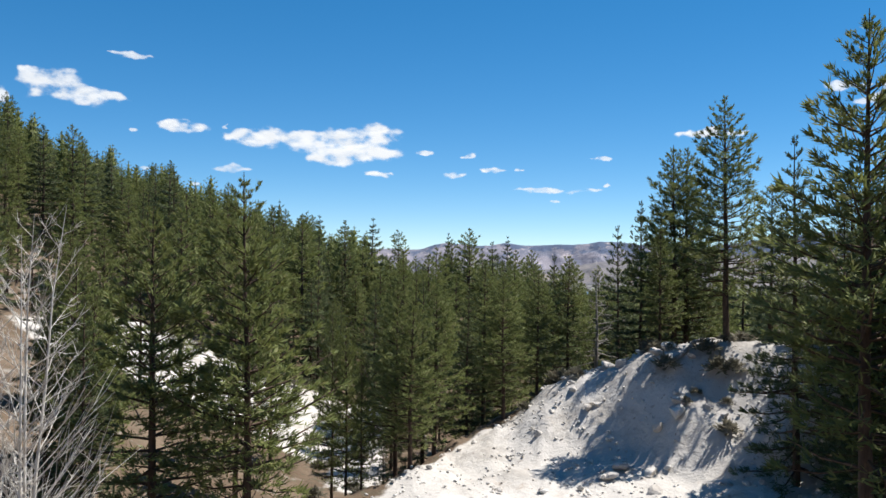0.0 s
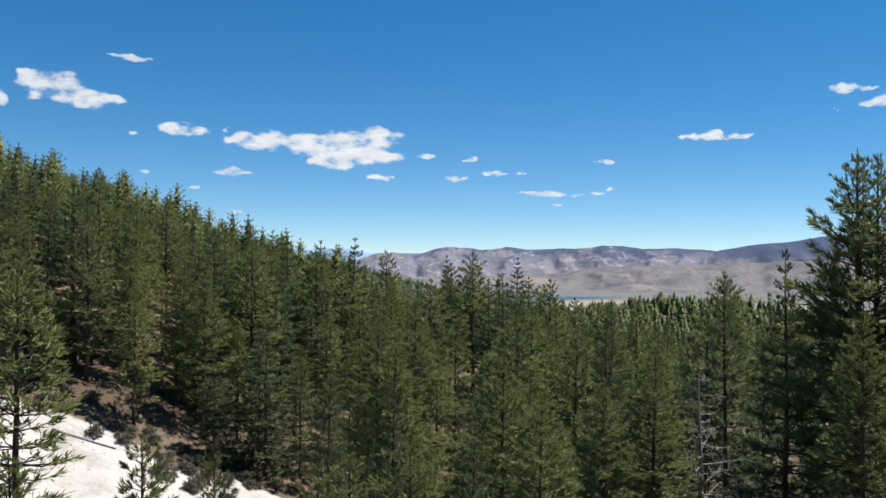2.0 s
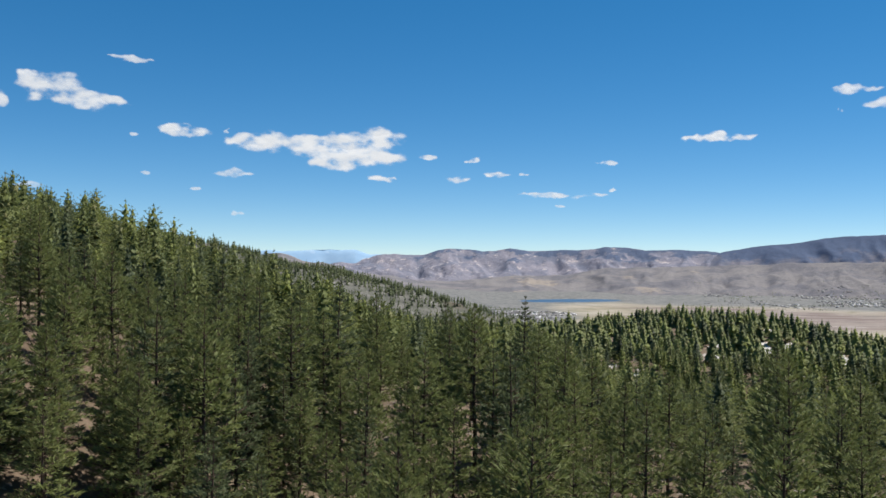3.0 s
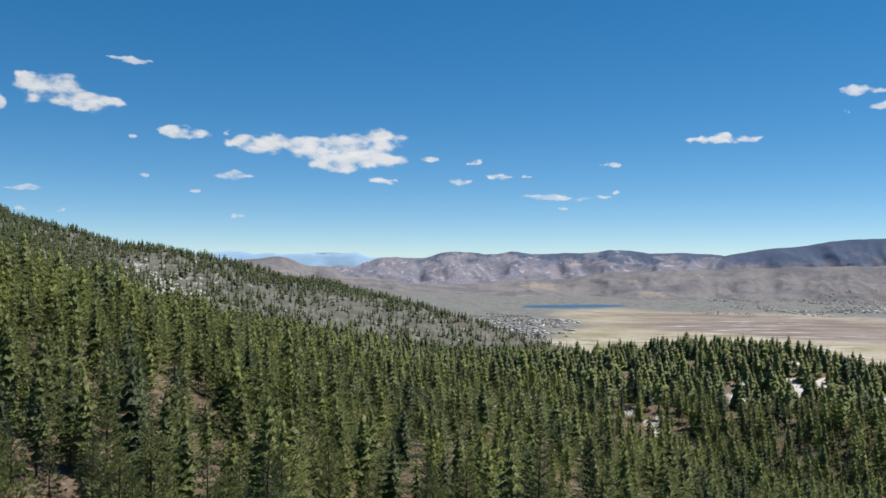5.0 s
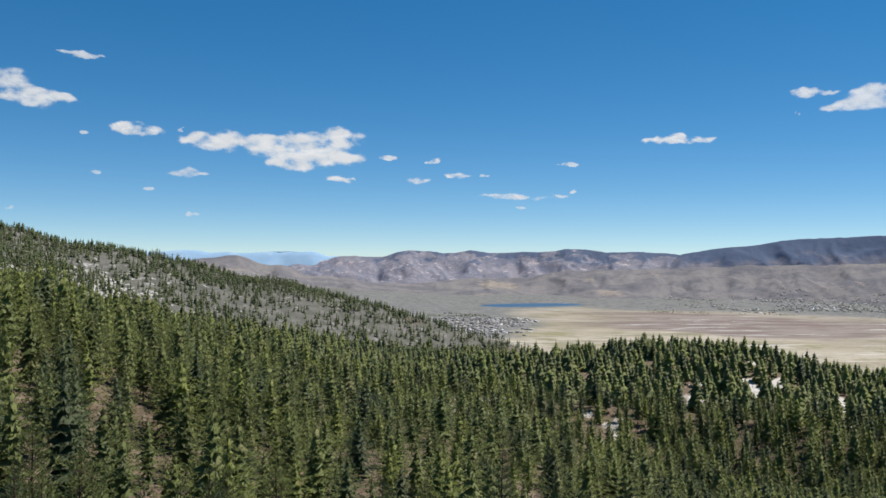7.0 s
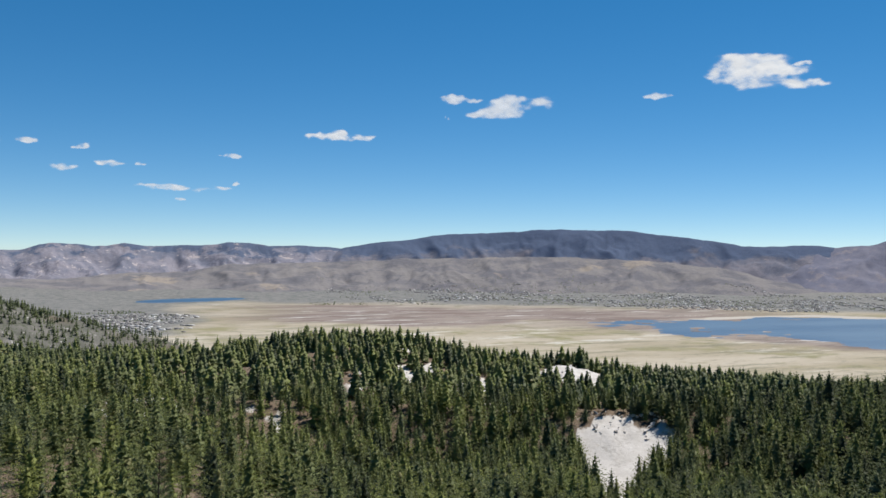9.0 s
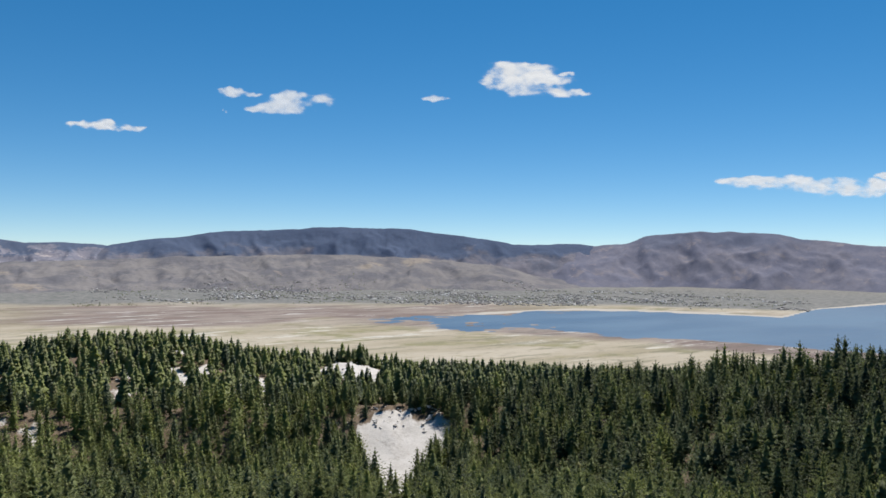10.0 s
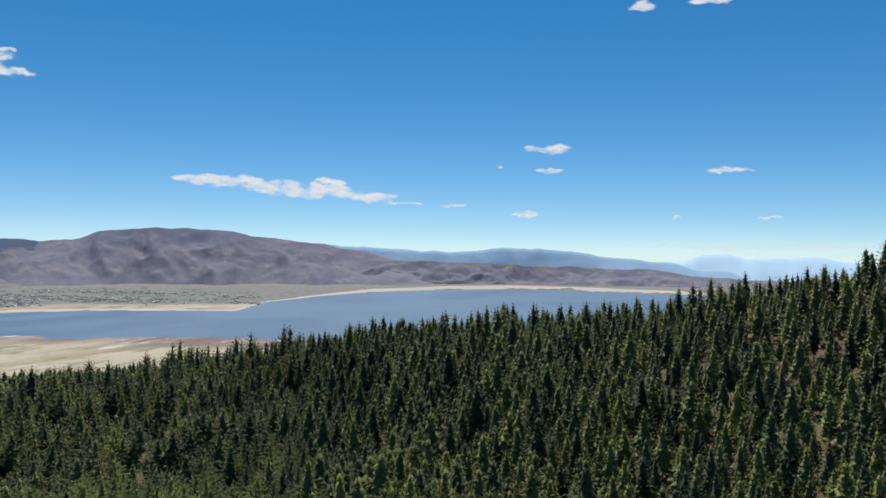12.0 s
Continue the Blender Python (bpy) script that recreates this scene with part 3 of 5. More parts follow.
def build_cloud(az, el, w, h, thin=0.0, seed=0, heaps=()):
    """A cumulus: heaped lumps w x h degrees over a flatter base, frayed at the rim; heaps: (across, up, half-width, half-height) of the large ones."""
    R = 1250.0 if az > 34 and el > 5 else (4930.0 if az > 34 else (4600.0 if az > 24 else (4400.0 if az > 16 else 4720.0)))
    w, h = w * 1.35, h * 1.45
    step = max(0.018, min(0.05, h / 34))
    u = np.arange(-w * 0.62, w * 0.62 + step, step)
    v = np.arange(-h * 0.75, h * 0.75 + step, step)
    U, V = np.meshgrid(u, v)
    g = np.random.default_rng(seed + 100)
    sx, sy = min(h * 0.5, 0.8), min(h * 0.26, 0.4)
    warp = min(0.12 * h, 0.16) * fbm(U / (sx * 1.6) + seed, V / (sy * 2), seed + 40, 3)
    heaps = [(cx, cy, 1.18 * rx, 1.18 * ry) for cx, cy, rx, ry in heaps]
    lumps = list(heaps)
    tilt = g.uniform(-0.15, 0.15)
    for k in range(0 if heaps else int(3 + w / max(h, 0.1))):
        cx = g.triangular(-0.34, g.uniform(-0.1, 0.1), 0.34) * w
        room = 1 - 2.1 * abs(cx) / w
        lumps.append((cx, g.uniform(-0.08, 0.08) * h * room + tilt * h * cx / w, g.uniform(0.12, 0.2) * w, g.uniform(0.2, 0.3) * h * max(room, 0.45)))
    for cx, cy, rx, ry in heaps:
        # smaller heads boiling up along the top of each large one
        for k in range(int(2 + 2.5 * rx)):
            a = g.uniform(0.3, 2.8)
            lumps.append((cx + 0.75 * rx * math.cos(a), cy + 0.6 * ry * math.sin(a), 0.3 * rx * g.uniform(0.6, 1.2), 0.45 * ry * g.uniform(0.6, 1.1)))
    clear = np.ones(U.shape)
    for cx, cy, rx, ry in lumps:
        up = V + warp - cy
        clear = clear * (1 - 0.85 * np.exp(-((U + warp - cx) / rx) ** 2 - (up / np.where(up < 0, ry * 0.75, ry)) ** 2))
    fine = fbm(U / sx + seed * 3.1, V / sy, seed, 5)
    t = (1 - clear) * 1.15 + 0.36 * fine - 0.36
    rim = smooth(w * 0.6 - np.abs(U), 0, 0.12 * w) * smooth(h * 0.72 - np.abs(V), 0, 0.15 * h)
    t = t * rim - 0.01
    keep = t > 0
    cell = keep[:-1, :-1] & keep[:-1, 1:] & keep[1:, 1:] & keep[1:, :-1]
    rows, cols = U.shape
    A, E = np.radians(az + U / math.cos(radians(el))), np.radians(el + V)
    way = np.stack([np.cos(E) * np.sin(A), np.cos(E) * np.cos(A), np.sin(E)], -1)
    hub = np.array([HUB_X, HUB_Y, HUB_Z])
    billow = 1 - 1.6 * np.abs(fbm(U / (h * 0.4) + 4, V / (h * 0.25), seed + 9, 3))
    swell = R * np.radians(min(h, 1.6)) * 0.10 * smooth(t, 0, 0.9) * billow
    front = hub + way * (R - swell)[..., None]
    f = grid_faces(rows, cols)[cell.ravel()]
    if not len(f):
        return None
    verts, faces = front.reshape(-1, 3), f[:, ::-1]
    used, inv = np.unique(faces, return_inverse=True)
    me = mesh_from("cloud", verts[used], inv.reshape(faces.shape), True)
    set_point_floats(me, vapour=smooth(t, 0.0, 1.15).ravel()[used], depth=np.full(len(used), 1 - 0.55 * thin))
    me.materials.append(M_CLOUD)
    big = w > 5
    label = "broad bright white cumulus cloud with ragged edges" if big else ("thin wispy white cloud in blue sky" if thin > 0.3 else "small white fair-weather cloud in blue sky")
    return tagged(new("cloud", me), label, "cloud", "fair-weather clouds")


# heading, height, width, depth in degrees, thinness
SKY_AHEAD = [(-24.5, 9.9, 5.6, 2.38, 0.1), (-28.2, 9.2, 1.4, 1.22, 0.2), (-20.5, 12.3, 3.6, 0.76, 0.4), (-17.4, 8.0, 3.6, 0.93, 0.1), (-20.6, 7.7, 0.8, 0.53, 0.5), (-14.8, 8.2, 0.7, 0.47, 0.5), (-9.0, 6.8, 11.7, 3.28, 0), (-14.3, 5.5, 2.5, 0.96, 0.45), (-4.5, 5.3, 2.3, 0.61, 0.3), (-1.4, 6.8, 1.7, 0.68, 0.25), (1.7, 6.6, 1.3, 0.57, 0.3), (0.6, 5.3, 1.9, 0.83, 0.1), (3.1, 5.6, 2.2, 0.83, 0.05), (5.2, 5.7, 0.9, 0.53, 0.2)]
SKY_LOW = [(7.7, 4.2, 6.1, 0.75, 0.3), (11.1, 4.6, 0.8, 0.41, 0.4), (7.5, 3.5, 1.0, 0.41, 0.5), (10.9, 6.4, 2.0, 0.44, 0.45), (17.9, 7.9, 4.7, 0.79, 0.15), (-26.6, 4.2, 2.6, 0.55, 0.75), (-16.6, 4.4, 1.2, 0.47, 0.6), (-14.2, 2.8, 1.2, 0.59, 0.7), (-19.8, 5.3, 0.9, 0.47, 0.7), (-27.0, 2.9, 1.0, 0.55, 0.6), (-24.8, 3.0, 0.7, 0.76, 0.7)]
SKY_RIGHT = [(25.9, 10.4, 3.0, 0.85, 0.35), (29.3, 9.8, 5.0, 1.89, 0.35), (25.1, 9.3, 0.6, 0.59, 0.5), (39.1, 10.5, 2.5, 0.62, 0.5), (45.6, 11.6, 7.0, 2.82, 0.05), (47.9, 12.0, 1.7, 0.49, 0.4)]
# the last, low and faint at 96, is horizon haze shaped as a cloud
SKY_LAST = [(65.2, 4.1, 16.5, 1.87, 0.15), (67.4, 4.8, 3.0, 0.94, 0.2), (75.8, 3.4, 2.2, 0.42, 0.6), (81.9, 7.0, 4.3, 1.05, 0.15), (82.2, 5.7, 2.5, 0.60, 0.4), (79.1, 6.0, 0.7, 0.38, 0.5), (80.8, 2.8, 2.3, 0.68, 0.25), (93.8, 5.6, 3.4, 0.75, 0.2), (90.7, 2.6, 1.1, 0.51, 0.4), (96.3, 2.6, 1.8, 0.43, 0.4), (88.9, 16.1, 2.5, 1.38, 0.3), (93.4, 16.2, 4.0, 0.94, 0.2), (103.3, 8.9, 1.9, 0.99, 0.2), (96.0, 0.8, 20.2, 0.86, 1.5)]
HEAPS = {
    -24.5: [(-2.2, 0.9, 0.65, 0.36), (-0.6, 0.25, 2.0, 0.8), (1.15, -0.4, 1.8, 0.6), (-2.0, -0.4, 0.4, 0.3)],
    -20.5: [(0.0, 0.0, 1.1, 0.22), (-1.3, 0.15, 0.5, 0.12)],
    -17.4: [(0.0, 0.0, 1.7, 0.42), (-0.9, -0.1, 0.8, 0.3)],
    -9.0: [(-4.3, 0.6, 1.6, 0.75), (-1.45, 0.65, 1.7, 0.75), (1.2, 0.45, 1.6, 0.9), (4.1, 0.9, 1.9, 0.8), (3.1, -0.3, 2.4, 0.7), (1.2, -0.7, 1.5, 0.45), (4.6, -1.5, 1.1, 0.27)],
    7.7: [(-1.3, 0.0, 1.8, 0.26), (1.9, 0.0, 1.2, 0.22)],
    17.9: [(-1.4, -0.1, 0.9, 0.27), (0.1, 0.0, 0.85, 0.3), (1.6, -0.05, 0.75, 0.24)],
    25.9: [(-0.5, 0.0, 0.9, 0.35), (0.7, 0.0, 0.8, 0.22)],
    29.3: [(0.85, 0.3, 1.8, 0.65), (-0.1, -0.1, 1.0, 0.4), (-0.9, -0.4, 1.6, 0.42)],
    45.6: [(-0.95, 0.6, 1.8, 0.6), (-2.0, -0.2, 1.45, 0.65), (0.0, -0.35, 2.2, 0.8), (2.1, -0.9, 1.5, 0.33)],
    65.2: [(-5.6, 0.6, 2.4, 0.33), (-2.6, 0.45, 2.2, 0.5), (0.0, -0.05, 2.2, 0.45), (2.2, 0.05, 1.7, 0.5), (4.8, -0.3, 1.9, 0.33), (7.2, -0.63, 1.2, 0.12)],
    81.9: [(-0.85, 0.1, 1.1, 0.22), (0.85, 0.0, 1.2, 0.42)],
}
for k, c in enumerate(SKY_AHEAD + SKY_LOW + SKY_RIGHT + SKY_LAST):
    build_cloud(*c, seed=k, heaps=HEAPS.get(c[0], ()))

# ---- trees ----


def tube(points, radii, sides):
    """Vertices and quads of a tapered tube along points."""
    points = np.asarray(points, float)
    d = np.gradient(points, axis=0)
    d /= np.linalg.norm(d, axis=1, keepdims=True) + 1e-9
    ref = np.where(np.abs(d[:, 2:3]) > 0.9, np.array([[1.0, 0, 0]]), np.array([[0, 0, 1.0]]))
    s = np.cross(d, ref)
    s /= np.linalg.norm(s, axis=1, keepdims=True)
    u = np.cross(s, d)
    a = np.arange(sides) / sides * 2 * np.pi
    v = points[:, None] + np.asarray(radii)[:, None, None] * (np.cos(a)[None, :, None] * s[:, None] + np.sin(a)[None, :, None] * u[:, None])
    i = np.arange(len(points) * sides).reshape(len(points), sides)
    j = np.roll(i, -1, 1)
    f = np.stack([i[:-1], j[:-1], j[1:], i[1:]], -1).reshape(-1, 4)
    return v.reshape(-1, 3), f


def join(parts):
    vs, fs, base = [], [], 0
    for v, f in parts:
        vs.append(v)
        fs.append(f + base)
        base += len(v)
    return np.concatenate(vs), np.concatenate(fs)


def blades(at, way, count, length, width, spread, g):
    """Needle sprays: at each place some thin triangles fanned about a direction, their broad side turned up and outwards."""
    size = np.repeat(np.broadcast_to(np.asarray(length, float), (len(at),)), count)[:, None]
    at, way = np.repeat(at, count, 0), np.repeat(way, count, 0)
    d = way + g.normal(0, spread, way.shape) * np.array([[1, 1, 0.6]])
    d /= np.linalg.norm(d, axis=1, keepdims=True) + 1e-9
    face = 0.85 * way * np.array([[1, 1, 0.2]]) + np.array([[0, 0, 1.05]]) + g.normal(0, 0.3, d.shape)
    side = np.cross(d, face)
    side /= np.linalg.norm(side, axis=1, keepdims=True) + 1e-9
    ln = size * g.uniform(0.65, 1.25, (len(d), 1))
    wd = size * width * g.uniform(0.7, 1.3, (len(d), 1))
    v = np.stack([at - side * wd * 0.35, at + d * ln * 0.55 + side * wd * 0.5, at + d * ln], 1)
    return v.reshape(-1, 3), np.arange(len(v) * 3).reshape(-1, 3)


def skirt(x, y, z, reach, spacing, boughs, turn, g):
    """One dense tier of boughs: a ragged star-shaped cone, drooping to the bough tips."""
    a = turn + np.arange(2 * boughs) * math.pi / boughs + g.normal(0, 0.12, 2 * boughs)
    tip = np.arange(2 * boughs) % 2 == 0
    r = reach * np.where(tip, g.uniform(0.72, 1.12, 2 * boughs), g.uniform(0.55, 0.85, 2 * boughs))
    dz = np.where(tip, -0.32, -0.12) * reach + g.normal(0, 0.3 * spacing, 2 * boughs)
    rim = np.column_stack([x + r * np.cos(a), y + r * np.sin(a), z + dz])
    k = np.arange(2 * boughs)
    return np.concatenate([rim, [[x, y, z + 0.3 * reach + 0.7 * spacing]]]), np.column_stack([k, np.roll(k, -1), np.full(2 * boughs, 2 * boughs)])


def conifer_shape(h, crown_base, width, kind, seed, whorls, per, tufts, blade_count, blade_len, blade_wid, fill=0.6, ragged=0.0):
    """Trunk, limbs and needle crown of one conifer, foot at the origin: whorls of boughs that shorten to a pointed top, each a flat shelf of needle tufts.
    blade_wid is a share of blade_len; fill: how far out the dense inner boughs reach; ragged: share of boughs that have gone."""
    g = np.random.default_rng(seed)
    zs = np.linspace(-1.0, h, 9)
    lean = np.cumsum(g.normal(0, 0.003 * h, (9, 2)), 0)
    lean -= lean[1]
    path = np.column_stack([lean, zs])
    r0 = 0.014 * h
    trunk = tube(path, r0 * np.clip(1.03 - zs / h, 0.03, 1.2) ** 0.85, 7)
    limbs, places, ways, sizes, inner = [], [], [], [], []
    spacing = h * (0.97 - crown_base) / whorls
    pine = kind == "pine"
    longest = width * h
    gone = g.uniform(0, 6.28)
    for k in range(whorls):
        f = k / (whorls - 1)
        z0 = h * (crown_base + (0.97 - crown_base) * f ** 0.95)
        tier = g.uniform(0.8, 1.1)
        plump = (1 - f) ** 0.74 * (0.72 + 0.28 * smooth(f, 0, 0.22)) if pine else (1 - f) ** 0.84
        thin = 0.5 + 0.5 * smooth(f, 0.0, 0.25) if pine else 1.0
        if fill:
            inner.append(skirt(np.interp(z0, zs, lean[:, 0]), np.interp(z0, zs, lean[:, 1]), z0, fill * thin * (longest * plump * tier + 0.008 * h), spacing, per, k * 2.1, g))
        for j in range(per):
            th = k * 2.1 + j * 2 * math.pi / per + g.normal(0, 0.22)
            if g.uniform() < ragged * (0.5 + 0.5 * math.cos(th - gone)) * (1 - f):
                continue
            if pine:
                env = plump * tier * g.uniform(0.66, 1.14)
                rise = -0.22 + 0.85 * f + g.normal(0, 0.1)
            else:
                env = plump * tier * g.uniform(0.82, 1.08)
                rise = -0.34 + 0.75 * f + g.normal(0, 0.06)
            L = longest * env + 0.011 * h
            z = z0 + g.normal(0, 0.006 * h)
            out = np.array([math.cos(th), math.sin(th), 0])
            s = np.linspace(0, 1, 3)[:, None]
            origin = np.array([np.interp(z, zs, lean[:, 0]), np.interp(z, zs, lean[:, 1]), z])
            pts = origin + out * L * s + np.array([0, 0, 1.0]) * L * (rise * s + (0.26 if pine else 0.16) * s ** 2)
            limbs.append(tube(pts, np.array([0.018, 0.011, 0.003]) * (L + 0.04 * h), 3))
            share = L / longest
            n = max(1 if tufts else 0, int(round(tufts * (0.2 + 1.15 * share) * (0.45 + 0.55 * smooth(f, 0, 0.3) if pine else 1.0) + g.uniform(-0.4, 0.4))))
            q = 0.16 + 0.84 * g.uniform(0, 1, n) ** 0.75 if pine else 0.08 + 0.92 * g.uniform(0, 1, n) ** 0.7
            c = np.stack([np.interp(q, s[:, 0], pts[:, i]) for i in range(3)], 1)
            side = np.cross(out, [0, 0, 1.0])
            off = g.uniform(-1, 1, n) * 0.44 * L * (1.08 - q * 0.8)
            c = c + side * off[:, None] + np.array([0, 0, 1.0]) * (g.normal(0.0, 0.0035 * h, n) - 0.12 * np.abs(off))[:, None]
            places.append(c)
            ways.append(out + side * (off / (L + 0.01 * h))[:, None] + np.array([0, 0, 0.5 * (0.4 + f) + 0.8 * f ** 4 if pine else 0.1 + 0.4 * f + 0.8 * f ** 4]))
            sizes.append(np.full(n, blade_len * (0.3 + 0.7 * min(1.0, share * 1.8))))
    top = np.column_stack([np.full(3, lean[-1, 0]), np.full(3, lean[-1, 1]), h * np.array([0.96, 0.975, 0.985])])
    places, ways, sizes = np.concatenate(places + [top]), np.concatenate(ways + [np.tile([0, 0, 2.4], (3, 1))]), np.concatenate(sizes + [np.full(3, blade_len * 0.3)])
    crown = blades(places, ways, blade_count, sizes, blade_wid, 0.6 if pine else 0.45, g)
    crown = join([crown, *inner])
    return trunk, join(limbs), crown


def unit_tree(h, *shape, **more):
    """A conifer scaled to unit height for the massed forest: crown and trunk, in triangles."""
    _, _, (cv, cf) = conifer_shape(h, *shape, **more)
    tv, tf = tube(np.array([[0, 0, -0.06], [0, 0, 0.96]]), np.array([0.014, 0.001]), 3)
    return (cv / h, cf), (tv, np.concatenate([tf[:, [0, 1, 2]], tf[:, [0, 2, 3]]]))


def bush_shape(seed, tiers, per, girth):
    """A far, small tree of unit height, a few sprays in tiers."""
    return unit_tree(10.0, 0.06, girth, "fir", seed, tiers, per, 0, 0, 1.0, 0.5, fill=1.0)


def conifer_thing(name, h, crown_base, width, kind, seed, detail, label):
    k, p, t, n, bl, bw = {"close": (20, 7, 18, 9, 0.5, 0.22), "mid": (16, 7, 9, 7, 0.66, 0.27)}[detail]
    trunk, limbs, crown = conifer_shape(h, crown_base, width, kind, seed, k, p, t, n, bl, bw, fill=0.0, ragged=0.25 if kind == "pine" else 0.1)
    wood = join([trunk, limbs])
    root = tagged(new(name), label, "pine tree" if kind == "pine" else "fir tree", "conifers")
    for nm, (v, f), m, sm in (("trunk", wood, M_BARK, True), ("crown", crown, M_PINE if kind == "pine" else M_FIR, False)):
        me = mesh_from(nm, v, f, sm)
        me.materials.append(m)
        ob = new(nm, me)
        ob.parent = root
    return root


PINE_LABEL = "tall green pine with tufted needles and bare lower trunk"
FIR_LABEL = "dark green conical fir with dense layered branches"
CLOSE_H, MID_H = 18.0, 16.0
KINDS = {}


def plant(key, x, y, h, z=None, turn=0.0, wide=1.0):
    """Set a tree of that kind with its foot on the ground."""
    kind, detail, seed = key
    base_h = CLOSE_H if detail == "close" else MID_H
    z = float(ground_z(x, y)) if z is None else z
    s = h / base_h
    m = Matrix.LocRotScale((x, y, z - 0.15), Euler((0, 0, turn)), (s * wide, s * wide, s))
    if key not in KINDS:
        name, label = ("pine_tree", PINE_LABEL) if kind == "pine" else ("fir_tree", FIR_LABEL)
        crown_base = {"pine": 0.2, "fir": 0.07}[kind]
        KINDS[key] = conifer_thing(name, base_h, crown_base, 0.24 if kind == "pine" else 0.225, kind, seed, detail, label)
        KINDS[key].matrix_basis = m
        return KINDS[key]
    src = KINDS[key]
    made = copy_thing(src, m @ Matrix.Diagonal((*[1 / c for c in src.scale], 1)))
    return made


# the trees that stand out beside the flight line: kind, x, y, top height above the start
NOTED = [("pine", -11.2, 49, 4.4), ("pine", -16.6, 49, 2.4), ("pine", 21.2, 63.5, 11.8), ("fir", 18.2, 77.8, 5.0), ("pine", 20.5, 75, 9.7), ("pine", 21.9, 76, 9.6),
         ("fir", 17.8, 86, 3.0), ("fir", 21.9, 52.4, 7.4), ("pine", 20.0, 40.0, 11.4), ("pine", 17.7, 69, 2.4), ("pine", 6.2, 87, -2.4), ("fir", -4.2, 62, -13.5),
         ("pine", -3.4, 108, -2), ("pine", -5.2, 112, -1), ("pine", -2.0, 116, 0), ("fir", 1.5, 200, 5.4), ("fir", 16.5, 219, 5.2), ("pine", 6.0, 206, 3.6)]
NOTED_RIDGE = [("fir", 24.5, 47, 6), ("fir", 22.6, 43.0, 5), ("pine", -2.2, 60, -3.2), ("pine", -3.4, 63, -2.4), ("pine", -0.6, 69, -2.6), ("pine", 5.3, 73, -1.8), ("fir", 2.2, 75, -3), ("pine", 8.5, 76, -1.5), ("pine", 3.8, 79, -0.8), ("fir", -1.8, 80, -2.5), ("pine", 11.5, 78, 0)]
NOTED_MORE = NOTED_RIDGE + [("pine", -27, 133, 3), ("pine", -31, 138, 4), ("pine", -36, 134, 6), ("fir", -8, 100, -4), ("fir", -22, 52, -3), ("pine", -26, 60, 0.5), ("pine", -23.5, 57, -2.5), ("pine", -30, 75, 2.0), ("fir", -33, 71, 1.0), ("fir", -27, 58, -4),
              ("pine", 24.5, 43, 6), ("fir", 22.5, 34, 2), ("pine", 29, 52, 7), ("pine", 31, 61, 6), ("pine", 27, 70, 6), ("fir", 24, 84, 3), ("fir", 13, 98, 0), ("pine", 26.5, 47, 5), ("fir", 26, 55, 4), ("pine", 28, 58, 6), ("fir", 25.5, 50.5, 3)]


NOTED_THIN = [("pine", -7.6, 68, -5.0), ("pine", -6.0, 64, -7.5), ("pine", -9.4, 73, -4.0)]


def forest_density(x, y, z):
    """Trees to a square metre."""
    r, az = polar(x, y)
    n = fbm(x / 45, y / 45, 81, 3)
    n2 = fbm(x / 16, y / 16, 82, 2)
    d = 0.064 * smooth(n + 0.95, -0.25, 0.3) * smooth(n2 + 0.95, -0.1, 0.35)
    slope = smooth(y, 119, 123) * smooth(-x, 13, 20) * smooth(r, 330, 260)
    d = np.maximum(d, 0.095 * smooth(az, 55, 65) * smooth(r, 40, 55) * smooth(z, -60, -50))
    d = np.maximum(d, (0.06 + 0.05 * smooth(y, 175, 150)) * slope)
    d = d * (1 - smooth(sand_amount(x, y), 0.15, 0.4))
    d = d * smooth(z, LAKE_Z + 14, LAKE_Z + 32)
    spur = smooth(r, 600, 720) * smooth(az, 7, 2)
    d = d * (1 - 0.93 * spur)
    clearing = bell(x, -42, 13) * bell(y, 226, 16) + bell(x, -52, 10) * bell(y, 222, 9) + bell(x, -27, 9) * bell(y, 137, 8) * 0.25
    d = d * (1 - np.clip(clearing, 0, 0.15))
    d = d * (1 - 0.97 * bell(az, 36.7, 2.1) * smooth(r, 205, 228) * smooth(r, 352, 340))
    d = d * (1 - 0.96 * smooth(x, -48, -43) * smooth(x, 60, 45) * smooth(y, 24, 30) * smooth(y, 98, 90))
    d = d * (1 - 0.85 * bell(az, 33.8, 3.2) * smooth(r, 430, 470) * smooth(r, 545, 530))
    gaps = bell(x, 60, 55) * bell(y, 500, 65) + bell(az, 24, 5) * bell(r, 450, 60) + 0.8 * bell(az, 14, 4) * bell(r, 500, 60)
    d = d * (1 - 0.42 * np.clip(gaps, 0, 1))
    ridge_clear = (x > -6) & (x < 30) & (y > 20) & (y < 79 - 0.5 * x)
    start_clear = (x > -9.5 - 0.02 * np.maximum(y, 0)) & (x < 15 + 0.1 * np.maximum(y, 0)) & (y < 72)
    lane = (np.abs(x) < 9) & (y < 78)
    front = (x > -32) & (x < 40) & (y < 50)
    dead = np.hypot(x - 14.0, y - 79.5) < 6.5
    behind = (x > hill_crest(y) + 50) & (y < 420)
    return np.where(behind | ridge_clear | start_clear | lane | front | dead, 0, d)


